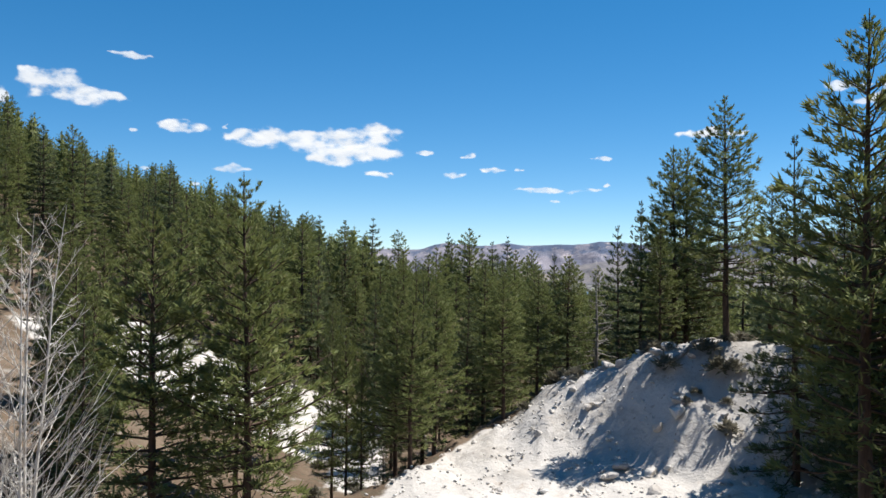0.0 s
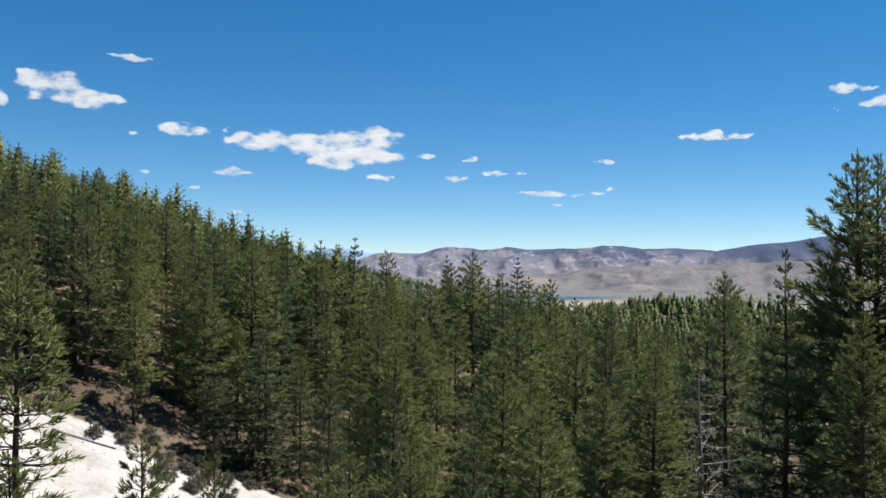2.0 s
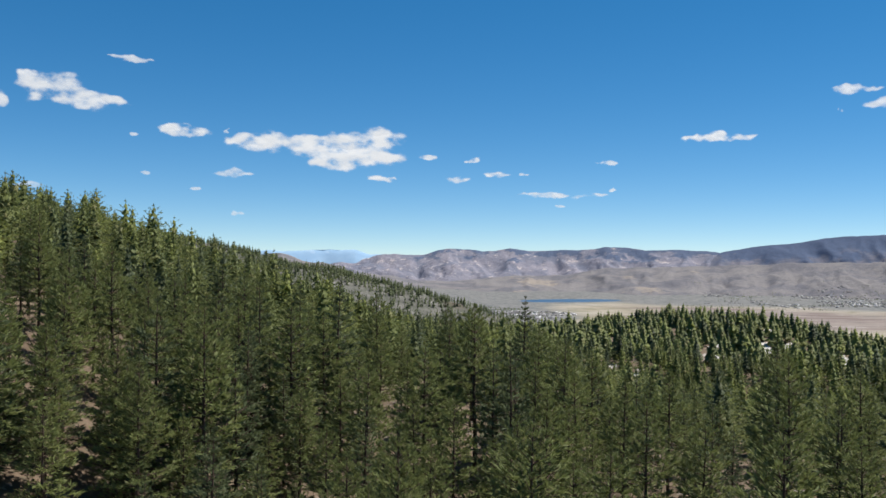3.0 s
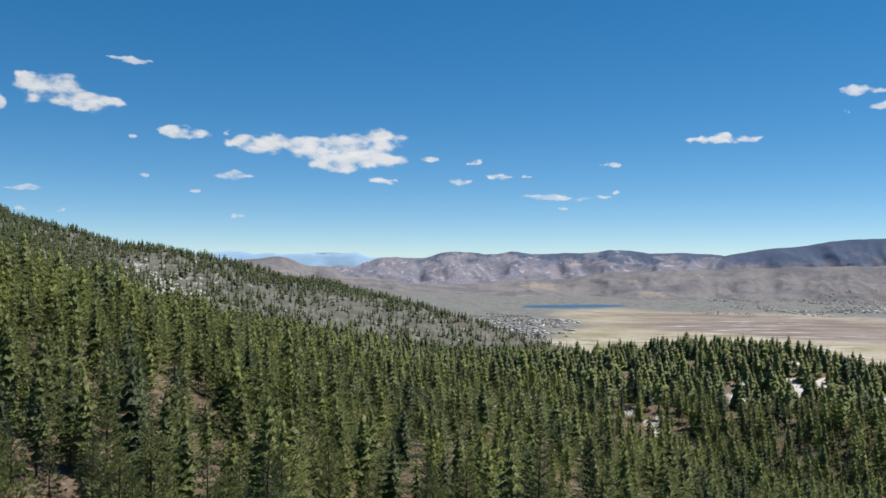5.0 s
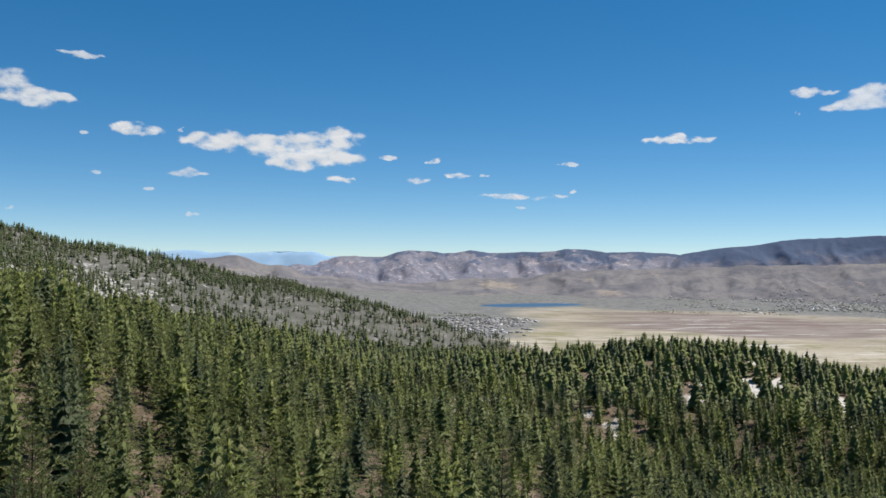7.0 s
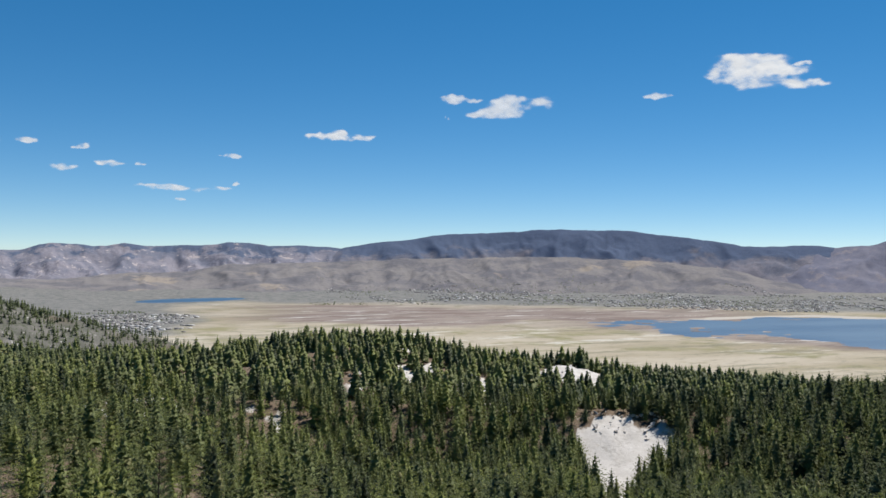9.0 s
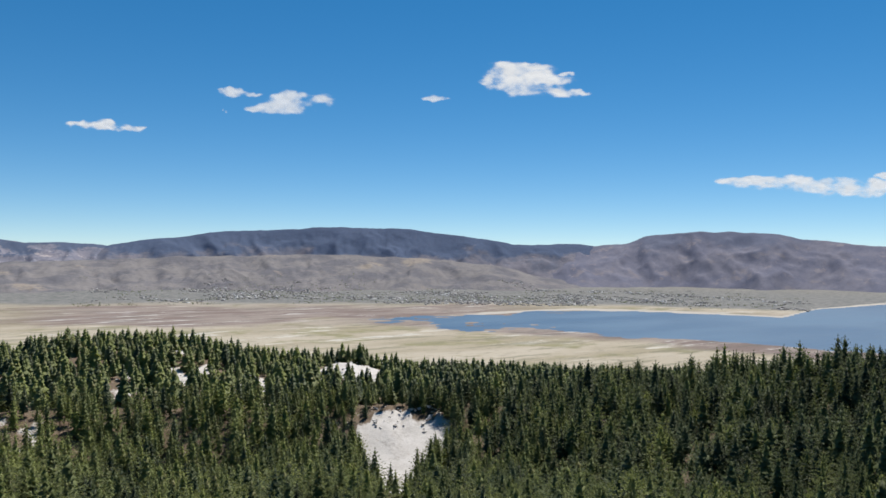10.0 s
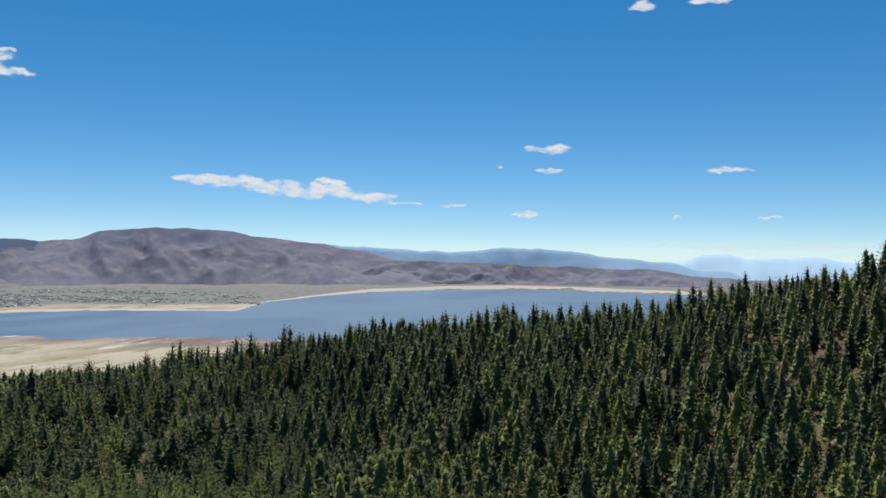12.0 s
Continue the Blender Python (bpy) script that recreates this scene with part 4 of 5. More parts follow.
def scatter():
    g = np.random.default_rng(11)
    n = 100000
    az = g.uniform(-36, 112, n)
    r = np.sqrt(g.uniform(4 ** 2, 830 ** 2, n))
    x, y = HUB_X + r * np.sin(np.radians(az)), HUB_Y + r * np.cos(np.radians(az))
    area = math.pi * 830 ** 2 * 148 / 360
    # the strip the flight starts from
    m = 20000
    x2, y2 = g.uniform(-150, 75, m), g.uniform(20, 260, m)
    out2 = ~((np.hypot(x2 - HUB_X, y2 - HUB_Y) > 4) & (polar(x2, y2)[1] > -36) & (polar(x2, y2)[1] < 112))
    x, y = np.concatenate([x, x2[out2]]), np.concatenate([y, y2[out2]])
    w = np.concatenate([np.full(n, area / n), np.full(int(out2.sum()), 225 * 240 / m)])
    # the hill on the right, thickly planted
    k = 26000
    az3, r3 = g.uniform(72, 112, k), np.sqrt(g.uniform(60 ** 2, 330 ** 2, k))
    x, y = np.concatenate([x, HUB_X + r3 * np.sin(np.radians(az3))]), np.concatenate([y, HUB_Y + r3 * np.cos(np.radians(az3))])
    w = np.concatenate([w, np.full(k, 4.5)])
    z = ground_z(x, y)
    keep = g.uniform(0, 1, len(x)) < forest_density(x, y, z) * w
    x, y, z = x[keep], y[keep], z[keep]
    # thin out those that stand too close to one another, more so far off
    far = np.hypot(x - HUB_X, y - HUB_Y) > 380
    thin = ~far | (g.uniform(0, 1, len(x)) < 0.78)
    x, y, z = x[thin], y[thin], z[thin]
    order = g.permutation(len(x))
    gap = np.where((x > 105) & (polar(x, y)[1] > 66), 2.9, np.where(x > 115, 3.0, np.where(np.hypot(x, y - 70) < 120, np.where(x < -16, 4.4, 5.2), np.where(np.hypot(x - HUB_X, y - HUB_Y) < 230, np.where(x < -18, 5.4, 7.3), np.where(np.hypot(x - HUB_X, y - HUB_Y) < 340, 6.4, 5.0)))))
    cells, kept = {}, []
    for i in order:
        c = (int(x[i] // 7.4), int(y[i] // 7.4))
        near = [j for p in (-1, 0, 1) for q in (-1, 0, 1) for j in cells.get((c[0] + p, c[1] + q), ())]
        if any((x[i] - x[j]) ** 2 + (y[i] - y[j]) ** 2 < gap[i] ** 2 for j in near):
            continue
        cells.setdefault(c, []).append(i)
        kept.append(i)
    kept = np.array(kept)
    return x[kept], y[kept], z[kept], g


def tree_heights(x, y, g):
    r, az = polar(x, y)
    mean = 15.2 - 1.9 * smooth(-x, 22, 40) * smooth(y, 330, 260) - 1.4 * smooth(r, 230, 330) * smooth(x, -60, -20) - 2.6 * smooth(r, 380, 480) + 3.6 * bell(y, 170, 60) * bell(x, 0, 45) - 5.4 * smooth(az, 74, 92) * smooth(r, 80, 130)
    mean = mean * (1 - 0.22 * smooth(r, 60, 100) * smooth(r, 350, 300) * smooth(az, 74, 60) * smooth(az, -14, -2))
    return mean * np.clip(g.normal(1, 0.24, len(x)), 0.45, 1.5)


def massed(name, shapes, x, y, z, h, wide, mat, g, label):
    """Many far trees in one mesh."""
    pick = g.integers(0, len(shapes), len(x))
    parts_c, parts_t, tone = [], [], []
    for s, (crown, trunk) in enumerate(shapes):
        idx = np.where(pick == s)[0]
        if not len(idx):
            continue
        th = g.uniform(0, 2 * math.pi, len(idx))
        c, sn = np.cos(th), np.sin(th)
        for (v, f), store in ((crown, parts_c), (trunk, parts_t)):
            px = (v[None, :, 0] * c[:, None] - v[None, :, 1] * sn[:, None]) * (h[idx] * wide[idx])[:, None] + x[idx][:, None]
            py = (v[None, :, 0] * sn[:, None] + v[None, :, 1] * c[:, None]) * (h[idx] * wide[idx])[:, None] + y[idx][:, None]
            pz = v[None, :, 2] * h[idx][:, None] + z[idx][:, None]
            vv = np.stack([px, py, pz], -1).reshape(-1, 3)
            ff = (f[None] + (np.arange(len(idx)) * len(v))[:, None, None]).reshape(-1, 3)
            store.append((vv, ff))
        tone.append(np.repeat(g.uniform(-1, 1, len(idx)), len(crown[0])))
    tone = np.concatenate(tone)
    root = tagged(new(name), label, "forest", kind="stuff")
    for nm, store, m in (("crowns", parts_c, mat), ("trunks", parts_t, M_BARK)):
        v, f = join(store)
        me = mesh_from(nm, v, f)
        me.materials.append(m)
        if nm == "crowns":
            set_point_floats(me, yellow=np.clip(tone, 0, 1), sombre=np.clip(-tone, 0, 1))
        ob = new(nm, me)
        ob.parent = root
        tagged(ob, kind="stuff")
    return root


def build_forest():
    for k, (kind, x, y, top) in enumerate(NOTED + NOTED_MORE):
        z = float(ground_z(x, y))
        plant((kind, "close", k % 4), x, y, max(3.0, top - z), z, turn=k * 1.7, wide=0.8 if kind == "fir" else (1.0 if k % 3 else 0.9))
    for k, (kind, x, y, top) in enumerate(NOTED_THIN):
        z = float(ground_z(x, y))
        plant((kind, "close", k), x, y, top - z, z, turn=k * 2.3, wide=0.55)
    x, y, z, g = scatter()
    h = tree_heights(x, y, g)
    known = np.array([(a, b) for _, a, b, _ in NOTED + NOTED_MORE + NOTED_THIN])
    free = np.min(np.hypot(x[:, None] - known[None, :, 0], y[:, None] - known[None, :, 1]), 1) > 2.6
    x, y, z, h = x[free], y[free], z[free], h[free]
    # the nearest of the wood stand as trees of their own
    along = np.hypot(x, np.maximum(0, np.maximum(48 - y, y - 132)))
    order = np.argsort(np.where(y > 34, along, along + 60))
    single, rest = order[:400], order[400:]
    for k, i in enumerate(single):
        kind = "fir" if g.uniform() < 0.28 else "pine"
        close = y[i] < 66
        plant((kind, "close" if close else "mid", k % 4 if close else 10 + k % 6), float(x[i]), float(y[i]), float(h[i]), float(z[i]), turn=float(g.uniform(0, 6.28)), wide=float(g.uniform(0.85, 1.1)))
    r = np.hypot(x[rest] - HUB_X, y[rest] - HUB_Y)
    start = np.hypot(x[rest] - 0.0, y[rest] - 60)
    head = polar(x[rest], y[rest])[1]
    wide = g.uniform(0.85, 1.15, len(rest)) * (1 + 0.3 * smooth(r, 80, 110) * smooth(r, 350, 300) * smooth(head, 66, 56) * (0.5 + 0.5 * smooth(head, -14, -2)))

    def sort(i):
        return "pine" if i % 2 else "fir"

    fine_shapes = [unit_tree(16.0, 0.12 + 0.03 * (i % 3), 0.3, sort(i), 600 + i, 16, 7, 6, 5, 0.8, 0.28, 0.0, 0.2) for i in range(6)]
    near_shapes = [unit_tree(16.0, 0.12 + 0.03 * (i % 3), 0.33, sort(i), 200 + i, 12, 8, 9, 3, 0.66, 0.4, 0.48, 0.2) for i in range(7)]
    far_shapes = [unit_tree(16.0, 0.12 + 0.03 * (i % 3), 0.34, sort(i), 300 + i, 10, 7, 5, 2, 1.0, 0.45, 0.6, 0.1) for i in range(6)]
    tiny_shapes = [unit_tree(16.0, 0.1, 0.37, sort(i), 350 + i, 9, 6, 0, 0, 1.0, 0.5, 1.0) for i in range(5)]
    slim_shapes = [unit_tree(16.0, 0.14 + 0.05 * (i % 3), 0.3, sort(i), 700 + i, 13, 7, 3, 3, 0.75, 0.4, 0.75, 0.1) for i in range(6)]
    hill = (head > 66) & (r > 135) & (r < 380) & (x[rest] > 105)
    a = ~hill & ((start < 100) | (r < 85))
    b = ~hill & ~a & (r < 250)
    c = ~hill & ~a & ~b & (r < 430)
    d = ~hill & ~a & ~b & ~c
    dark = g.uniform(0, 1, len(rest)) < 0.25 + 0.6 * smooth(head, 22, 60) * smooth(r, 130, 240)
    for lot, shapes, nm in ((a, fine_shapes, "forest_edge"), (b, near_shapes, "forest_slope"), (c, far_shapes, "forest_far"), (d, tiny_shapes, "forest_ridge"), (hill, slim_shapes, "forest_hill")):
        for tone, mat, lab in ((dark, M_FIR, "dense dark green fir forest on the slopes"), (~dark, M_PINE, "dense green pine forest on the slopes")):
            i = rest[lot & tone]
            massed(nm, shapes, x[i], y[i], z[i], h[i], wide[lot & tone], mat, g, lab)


build_forest()


def build_spur_trees():
    """Small scattered pines and brush on the grey spur, thicker on its crest and in the band at its foot."""
    g = np.random.default_rng(23)
    n = 42000
    az, r = g.uniform(-36, 9, n), np.sqrt(g.uniform(560 ** 2, 1330 ** 2, n))
    x, y = HUB_X + r * np.sin(np.radians(az)), HUB_Y + r * np.cos(np.radians(az))
    z = ground_z(x, y)
    clump = fbm(x / 55, y / 55, 91, 3)
    crest = bell(r, 1050 - 40 * clump, 60) * smooth(az, 2, -5)
    foot = bell(r, 860 + 9 * az, 90) * smooth(az, -8, -3) * smooth(az, 9, 6)
    high = smooth(az, -13, -22) * 0.9
    p = np.clip(0.1 + 0.3 * smooth(clump, 0.0, 0.5) + 0.95 * crest + 0.8 * foot + high * smooth(clump, -0.4, 0.3), 0, 1) * smooth(r, 600, 720)
    k = (g.uniform(0, 1, n) < p * 0.85) & (z > LAKE_Z + 3)
    x, y, z = x[k], y[k], z[k]
    h = g.uniform(4.5, 9.5, len(x))
    shapes = [bush_shape(400 + i, 5, 4, 0.22) for i in range(4)]
    massed("forest_spur", shapes, x, y, z, h, g.uniform(1.1, 1.7, len(x)), M_FIR, g, "scattered small dark pines on the grey slope")


build_spur_trees()

# ---- bare trees ----


def bare_tree(name, x, y, h, stems, limbs, mat, label, category, seed, spread=0.16, rise=(0.5, 1.3), lean=0.0):
    """A leafless tree: stems with limbs that fork into twigs."""
    g = np.random.default_rng(seed)
    root = tagged(new(name), label, category)
    root.location = (x, y, float(ground_z(x, y)) - 0.2)
    for s in range(stems):
        th = g.uniform(0, 6.28) if stems > 1 else 2.8
        tilt = (0.05 + 0.07 * g.uniform()) * (stems > 1) + lean
        q = np.linspace(0, 1, 7)
        hs = h * g.uniform(0.82, 1.0) if stems > 1 else h
        path = np.column_stack([math.cos(th) * tilt * hs * q + g.normal(0, 0.05, 7), math.sin(th) * tilt * hs * q + g.normal(0, 0.05, 7), hs * q])
        v, f = tube(path, (0.0052 if stems > 1 else 0.017) * hs * (1.03 - q) ** 0.8, 7)
        me = mesh_from("trunk", v, f, True)
        me.materials.append(mat)
        ob = new("trunk", me)
        ob.parent = root
        for b in range(limbs):
            t = 0.22 + 0.75 * (b + g.uniform()) / limbs
            o = np.array([np.interp(t, q, path[:, i]) for i in range(3)])
            a = b * 2.4 + g.normal(0, 0.4)
            L = spread * h * (1.15 - t) * g.uniform(0.7, 1.3)
            up = g.uniform(*rise)
            pts = o + np.outer(np.linspace(0, 1, 5), [math.cos(a) * L, math.sin(a) * L, up * L]) + np.column_stack([g.normal(0, 0.03, (5, 2)), 0.12 * L * np.linspace(0, 1, 5) ** 2])
            pts[0] = o
            bits = [tube(pts, np.array([0.034, 0.028, 0.02, 0.014, 0.006]) * (0.6 + L * 0.5) * (0.42 if stems > 1 else 0.75), 4)]
            for w in range(7):
                k = g.uniform(0.3, 0.95)
                c = np.array([np.interp(k, np.linspace(0, 1, 5), pts[:, i]) for i in range(3)])
                e = c + np.array([math.cos(a + g.normal(0, 0.8)), math.sin(a + g.normal(0, 0.8)), up + g.normal(0.2, 0.4)]) * L * g.uniform(0.2, 0.45)
                bits.append(tube(np.array([c, (c + e) / 2 + g.normal(0, 0.03, 3), e]), np.array([0.017, 0.012, 0.005]) * (0.7 + 0.3 * L) * (0.6 if stems > 1 else 0.8), 3))
            v, f = join(bits)
            me = mesh_from("branch", v, f)
            me.materials.append(mat)
            ob = new("branch", me)
            ob.parent = root
    return root


bare_tree("aspen_tree", -15.4, 31, 2.2 - float(ground_z(-15.4, 31)), 5, 44, M_PALE, "leafless pale aspen with many upright twigs", "bare tree", 3)
bare_tree("dead_fir", 14.6, 80.5, 13.0, 1, 46, M_DEAD, "dead grey fir with bare drooping branches", "dead tree", 5, 0.25, (-0.4, 0.3))
bare_tree("leaning_snag", -1.5, 99, 11, 1, 5, M_DEAD, "thin leaning dead trunk above the sand", "dead tree", 8, 0.05, (0.0, 0.3), 0.24)

# ---- boulders, logs and brush on the sand ----


def rock_mesh(seed, cuts_in=2):
    g = np.random.default_rng(seed)
    bm = bmesh.new()
    bmesh.ops.create_icosphere(bm, subdivisions=cuts_in, radius=0.5)
    cuts = g.normal(0, 1, (11, 3))
    cuts /= np.linalg.norm(cuts, axis=1, keepdims=True)
    for v in bm.verts:
        p = np.array(v.co)
        for c in cuts:
            over = p @ c - 0.29
            if over > 0:
                p = p - c * over
        v.co = p * (1 + g.normal(0, 0.03)) * np.array([1.2, 0.95, 0.75])
    me = bpy.data.meshes.new("boulder")
    bm.to_mesh(me)
    bm.free()
    me.materials.append(M_ROCK)
    return me


ROCKS = [rock_mesh(s) for s in range(7)]


def boulder(x, y, size, g):
    ob = new("boulder", ROCKS[int(g.integers(0, len(ROCKS)))])
    z = float(ground_z(x, y))
    ob.matrix_basis = Matrix.LocRotScale((x, y, z + 0.12 * size), Euler((g.uniform(-0.4, 0.4), g.uniform(-0.4, 0.4), g.uniform(0, 6.28))), (size, size * g.uniform(0.75, 1.1), size * g.uniform(0.7, 1.05)))
    return tagged(ob, "rough pale granite boulder on white sand", "boulder", "boulders on the sand slope")


def build_rocks():
    g = np.random.default_rng(31)
    made = 0
    while made < 185:
        x = g.uniform(-7, 27)
        crest = float(ridge_line(x)[0])
        y = crest + g.normal(-4, 6) if made % 2 else g.uniform(48, 72)
        if y > 96 or y < 46 or sand_amount(x, y) < 0.3:
            continue
        size = 0.25 + (1.3 if x > 11 else 0.7) * g.uniform() ** 3
        if abs(x + 0.5 - (y - 60) * -0.2) < 4:
            size *= 1.2
        boulder(x, y, size, g)
        made += 1
    for _ in range(112):
        # upper rim of the far hollow and the knoll's outcrops
        az, r = (g.uniform(34.5, 40.0), g.uniform(402, 424)) if g.uniform() < 0.5 else (g.uniform(17, 29), g.uniform(440, 520)) if g.uniform() < 0.6 else (g.uniform(31, 36), g.uniform(560, 606))
        x, y = HUB_X + r * math.sin(radians(az)), HUB_Y + r * math.cos(radians(az))
        boulder(x, y, 0.7 + 2.4 * g.uniform() ** 2, g)


build_rocks()


def build_rubble():
    """Loose stones too small to count."""
    g = np.random.default_rng(37)
    base = rock_mesh(99, 1)
    co = np.zeros(len(base.vertices) * 3, np.float32)
    base.vertices.foreach_get("co", co)
    co = co.reshape(-1, 3)
    tri = np.array([tuple(p.vertices) for p in base.polygons])
    bpy.data.meshes.remove(base)
    x, y = g.uniform(-9, 33, 6000), g.uniform(44, 96, 6000)
    k = (sand_amount(x, y) > 0.3) & (vnoise(x / 3, y / 3, 5) > 0.42)
    x2, y2 = g.uniform(-46, -8, 1500), g.uniform(92, 130, 1500)
    k2 = (sand_amount(x2, y2) > 0.3) & (vnoise(x2 / 4, y2 / 4, 5) > 0.5)
    x, y = np.concatenate([x[k][:1700], x2[k2][:260]]), np.concatenate([y[k][:1700], y2[k2][:260]])
    z = ground_z(x, y)
    s = g.uniform(0.08, 0.34, len(x))
    th = g.uniform(0, 6.28, len(x))
    vx = co[None, :, 0] * np.cos(th)[:, None] - co[None, :, 1] * np.sin(th)[:, None]
    vy = co[None, :, 0] * np.sin(th)[:, None] + co[None, :, 1] * np.cos(th)[:, None]
    v = np.stack([vx * s[:, None] + x[:, None], vy * s[:, None] + y[:, None], co[None, :, 2] * s[:, None] + z[:, None] + 0.03], -1).reshape(-1, 3)
    f = (tri[None] + (np.arange(len(x)) * len(co))[:, None, None]).reshape(-1, 3)
    me = mesh_from("rubble", v, f)
    me.materials.append(M_ROCK)
    tagged(new("rubble", me), "loose granite stones strewn over the sand", "stones", kind="stuff")


build_rubble()


def fallen_log(x, y, length, radius, turn, mat, label):
    q = np.linspace(-0.5, 0.5, 6)
    px, py = x + q * length * math.cos(turn), y + q * length * math.sin(turn)
    pz = ground_z(px, py) + radius * 0.9
    v, f = tube(np.column_stack([px, py, pz]), radius * (1.1 - 0.5 * (q + 0.5)), 8)
    ends = [np.arange(8)[::-1][None], (np.arange(8) + len(v) - 8)[None]]
    me = mesh_from("fallen_log", v, [f, *ends], True)
    me.materials.append(mat)
    tagged(new("fallen_log", me), label, "log", "fallen logs")


for lx, ly, ln, lr, lt in ((19.5, 64.5, 5, 0.16, 0.5), (16.5, 67, 3.5, 0.12, 1.9), (-35, 119.6, 6, 0.13, 0.25), (-4, 76, 6, 0.13, 2.2), (5.5, 75, 3, 0.12, 0.1), (24, 66, 4, 0.13, 0.2)):
    fallen_log(lx, ly, ln, lr, lt, M_DEAD, "grey weathered fallen log on the slope")
fallen_log(234, 392, 9, 0.4, 2.1, M_BARK, "dark fallen trunk on the white sand")


def shrub_mesh(seed):
    g = np.random.default_rng(seed)
    th, ph = g.uniform(0, 6.28, 90), g.uniform(0.1, 1.5, 90)
    d = np.column_stack([np.cos(th) * np.cos(ph), np.sin(th) * np.cos(ph), np.sin(ph)])
    at = d * g.uniform(0.15, 0.42, (90, 1))
    v, f = blades(at, d, 4, 0.26, 0.35, 0.6, g)
    me = mesh_from("shrub", v, f)
    me.materials.append(M_SHRUB)
    return me


def build_shrubs():
    g = np.random.default_rng(41)
    shapes = [shrub_mesh(s) for s in range(4)]
    spots = [(g.uniform(-52, -18), 121 + g.normal(3, 2.5)) for _ in range(70)] + [(g.uniform(16, 32), 61 + g.normal(3, 3)) for _ in range(34)] + [(g.uniform(4, 15), 74 + g.normal(0, 2)) for _ in range(10)]
    spots += [(g.uniform(-14, -4), g.uniform(55, 100)) for _ in range(22)] + [(g.uniform(-40, -8), g.uniform(128, 165)) for _ in range(60)]
    for x, y in spots:
        ob = new("shrub", shapes[int(g.integers(0, 4))])
        k = g.uniform(0.9, 2.6)
        ob.matrix_basis = Matrix.LocRotScale((x, y, float(ground_z(x, y)) - 0.05), Euler((0, 0, g.uniform(0, 6.28))), (k, k, k * g.uniform(0.6, 0.9)))
        tagged(ob, "dry grey-green sagebrush on the slope", "shrub", "sagebrush")


build_shrubs()

# ---- the valley: highway, houses, garden trees ----


def build_road():
    az = np.arange(20, 64.01, 0.4)
    mid = np.interp(az, [20, 30, 37, 45, 55, 64], [1280, 1190, 1130, 1120, 1100, 1080])
    rows = []
    for off in (-9, 9):
        x, y = HUB_X + (mid + off) * np.sin(np.radians(az)), HUB_Y + (mid + off) * np.cos(np.radians(az))
        rows.append(np.stack([x, y, np.maximum(ground_z(x, y), LAKE_Z) + 1.0], -1))
    top = np.concatenate(rows)
    v = np.concatenate([top, top - [0, 0, 2.0]])
    n = len(az)
    f = [grid_faces(2, n), grid_faces(2, n)[:, ::-1] + 2 * n]
    for a, b in ((0, 2 * n), (n, 3 * n)):
        i = np.arange(n - 1)
        q = np.stack([a + i, a + i + 1, b + i + 1, b + i], -1)
        f.append(q)
    me = mesh_from("road", v, np.concatenate(f))
    me.materials.append(make_plain_material("pale_concrete_road", (0.42, 0.41, 0.39)))
    tagged(new("road", me), "pale grey highway along the foot of the hills", "road", kind="structure")


build_road()


def town_floor(x, y, r, az):
    """The plain, or the foothills where they have begun to rise."""
    return np.maximum(ground_z(x, y), front_hill(r, az))


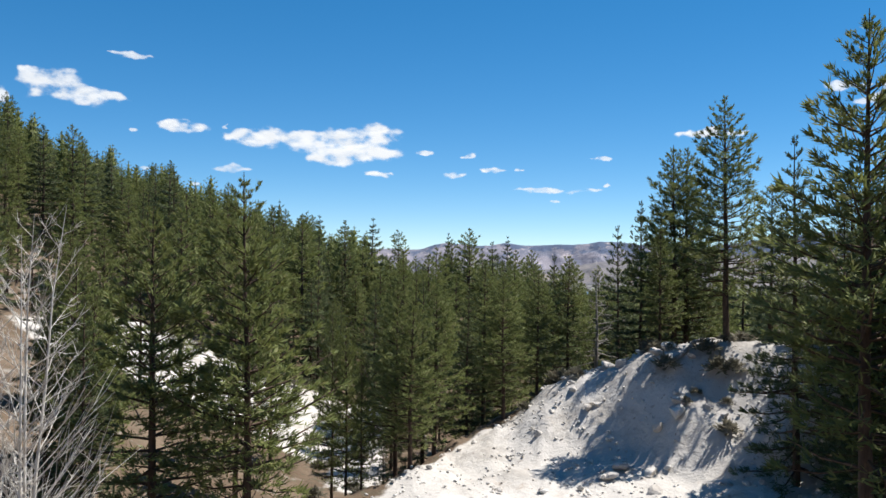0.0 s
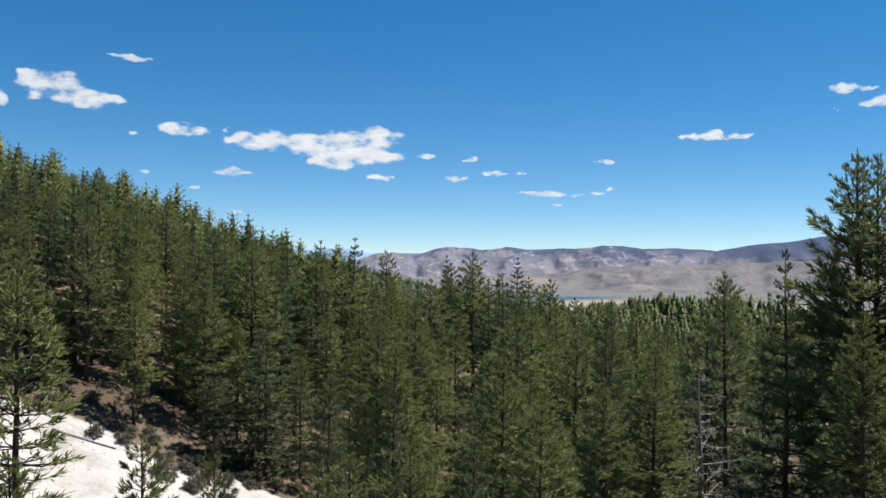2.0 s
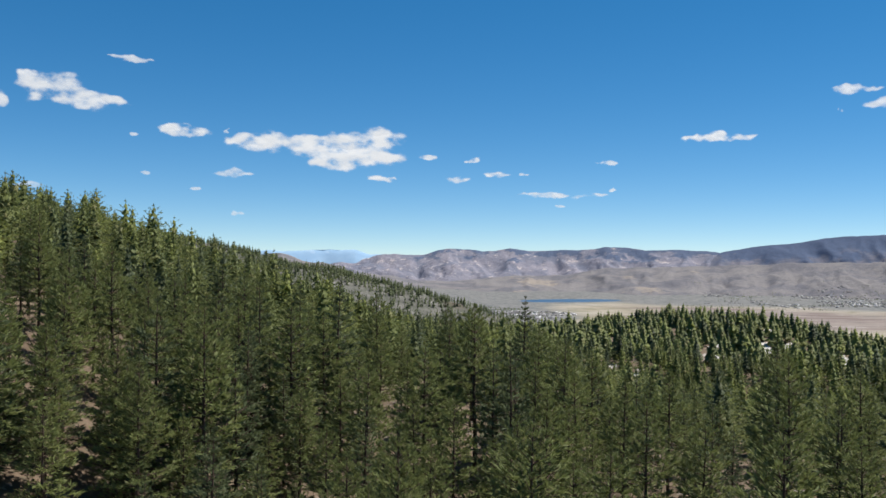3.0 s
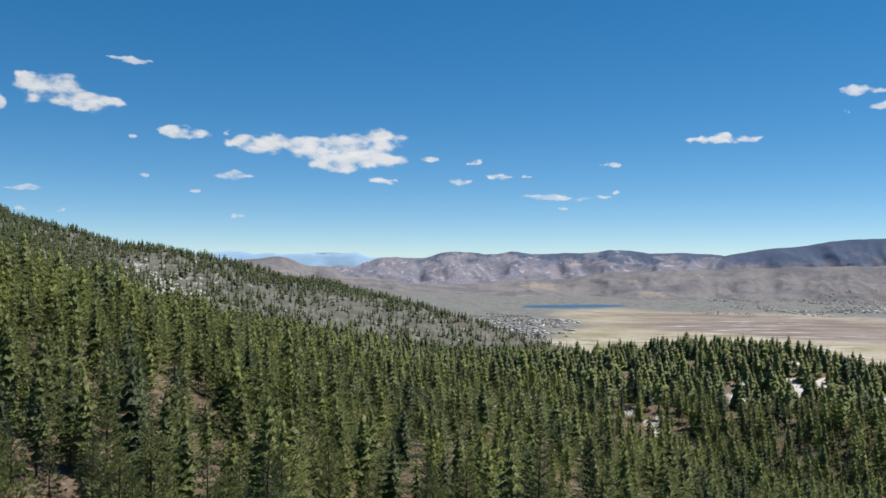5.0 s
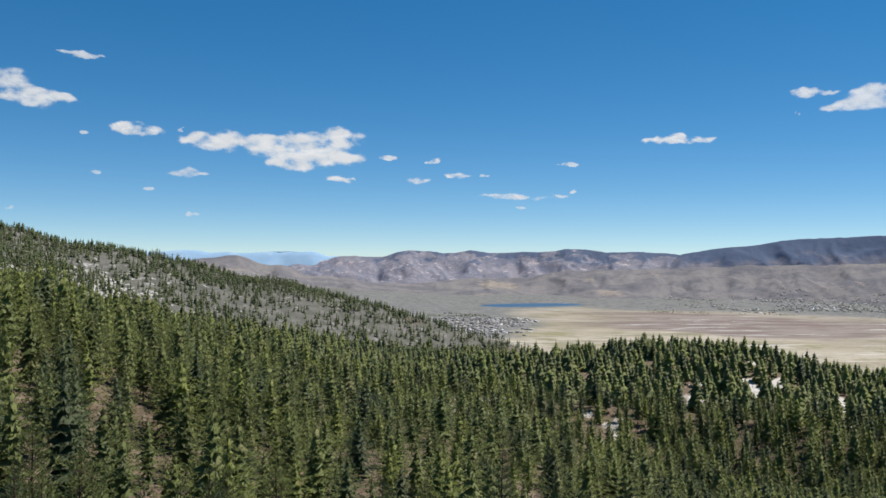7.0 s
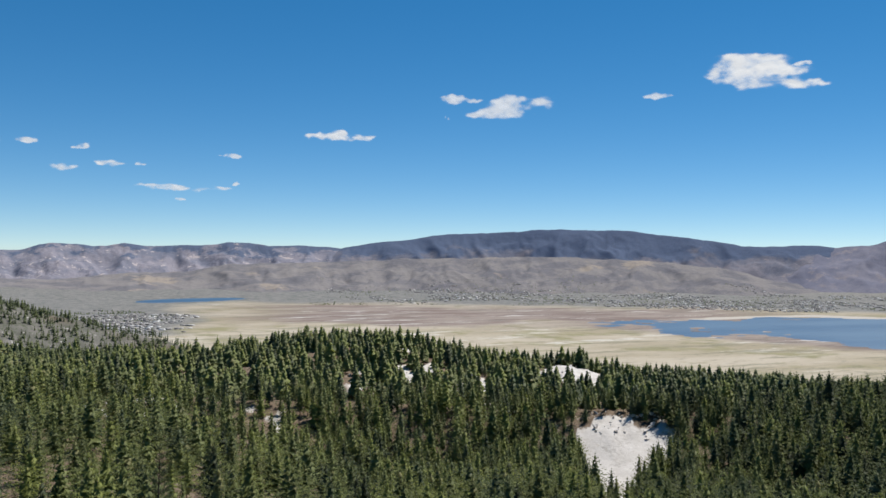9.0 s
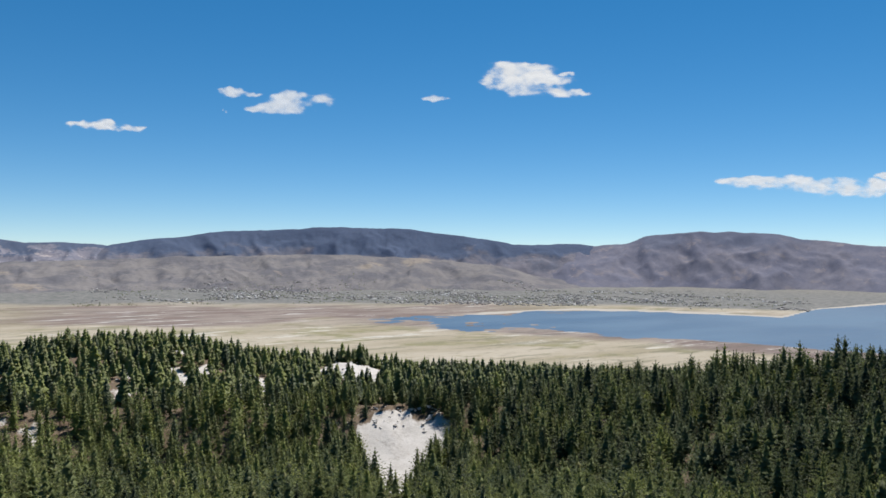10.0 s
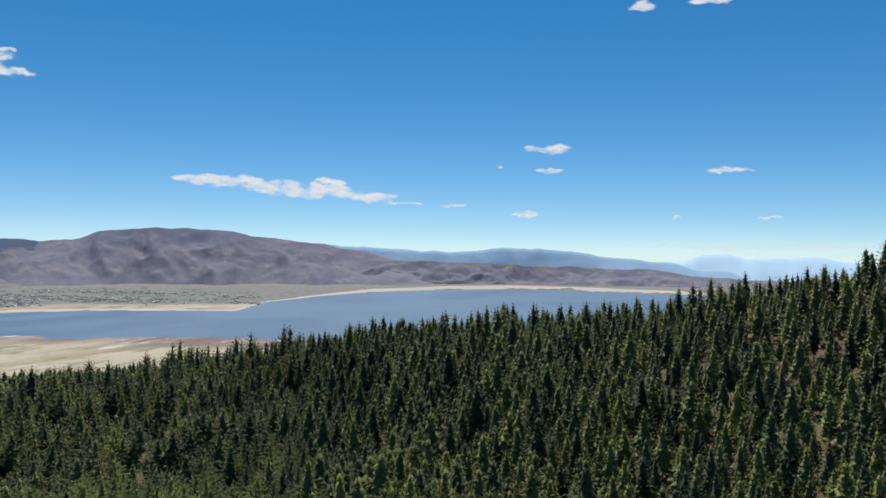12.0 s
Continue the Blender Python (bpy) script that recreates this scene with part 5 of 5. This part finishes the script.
def build_town():
    """Far houses and garden trees, more than one could count."""
    g = np.random.default_rng(53)
    az = np.concatenate([g.uniform(17, 63, 8000), g.uniform(-1, 9.5, 1500)])
    r = np.concatenate([2560 + 1120 * g.uniform(0, 1, 8000), g.uniform(1650, 2380, 1500)])
    x, y = HUB_X + r * np.sin(np.radians(az)), HUB_Y + r * np.cos(np.radians(az))
    edge = np.minimum(np.where(az > 14, np.minimum(az - 18, 62 - az) / 7, np.minimum(az + 1, 9.5 - az) / 4), np.where(az > 14, np.minimum(r - 2560, 3680 - r) / 260, np.minimum(r - 1650, 2380 - r) / 250))
    k = (0.6 * vnoise(x / 170, y / 170, 61) + 0.4 * vnoise(x / 38, y / 38, 62) > 0.74 - 0.26 * np.clip(edge, 0, 1)) & (lake_mask(r, az) < -0.5)
    x, y, az, r = x[k], y[k], az[k], r[k]
    z = town_floor(x, y, r, az)
    roof = np.array([[-1, -1, 0], [1, -1, 0], [1, 1, 0], [-1, 1, 0], [-1, -1, 0.7], [1, -1, 0.7], [1, 1, 0.7], [-1, 1, 0.7], [-1, 0, 1.15], [1, 0, 1.15]])
    quads = np.array([[0, 1, 5, 4], [2, 3, 7, 6], [4, 5, 9, 8], [6, 7, 8, 9]])
    tris = np.array([[1, 2, 6], [1, 6, 9], [1, 9, 5], [3, 0, 4], [3, 4, 8], [3, 8, 7]])
    sx, sy, sz = g.uniform(2.8, 6.4, len(x)), g.uniform(2.2, 4.0, len(x)), g.uniform(1.6, 2.8, len(x))
    th = g.choice([0.3, 1.87, 0.9, 2.5], len(x)) + g.normal(0, 0.1, len(x))
    vx, vy = roof[None, :, 0] * sx[:, None], roof[None, :, 1] * sy[:, None]
    v = np.stack([vx * np.cos(th)[:, None] - vy * np.sin(th)[:, None] + x[:, None], vx * np.sin(th)[:, None] + vy * np.cos(th)[:, None] + y[:, None],
                  roof[None, :, 2] * sz[:, None] + z[:, None] - 0.3], -1).reshape(-1, 3)
    base = (np.arange(len(x)) * 10)[:, None, None]
    me = mesh_from("town_houses", v, [(quads[None] + base).reshape(-1, 4), (tris[None] + base).reshape(-1, 3)])
    me.materials.append(M_HOUSE)
    tagged(new("town_houses", me), "far small gabled houses of a valley town", "houses", kind="stuff")
    az = np.concatenate([g.uniform(16, 64, 9000), g.uniform(-2, 10, 2600)])
    r = np.concatenate([2540 + 1160 * g.uniform(0, 1, 9000), g.uniform(1600, 2450, 2600)])
    x, y = HUB_X + r * np.sin(np.radians(az)), HUB_Y + r * np.cos(np.radians(az))
    edge = np.minimum(np.where(az > 14, np.minimum(az - 16, 63 - az) / 8, np.minimum(az + 2, 10 - az) / 4), np.where(az > 14, np.minimum(r - 2540, 3700 - r) / 300, np.minimum(r - 1600, 2450 - r) / 260))
    k = (0.55 * vnoise(x / 150, y / 150, 63) + 0.45 * vnoise(x / 40, y / 40, 64) > 0.755 - 0.27 * np.clip(edge, 0, 1)) & (lake_mask(r, az) < -0.5)
    x, y, az, r = x[k], y[k], az[k], r[k]
    shapes = [bush_shape(500 + i, 3, 4, 0.3) for i in range(3)]
    massed("garden_trees", shapes, x, y, town_floor(x, y, r, az), g.uniform(2.6, 5.2, len(x)), g.uniform(1.3, 2.3, len(x)), M_FIR, g, "far dark garden trees among the houses")


build_town()
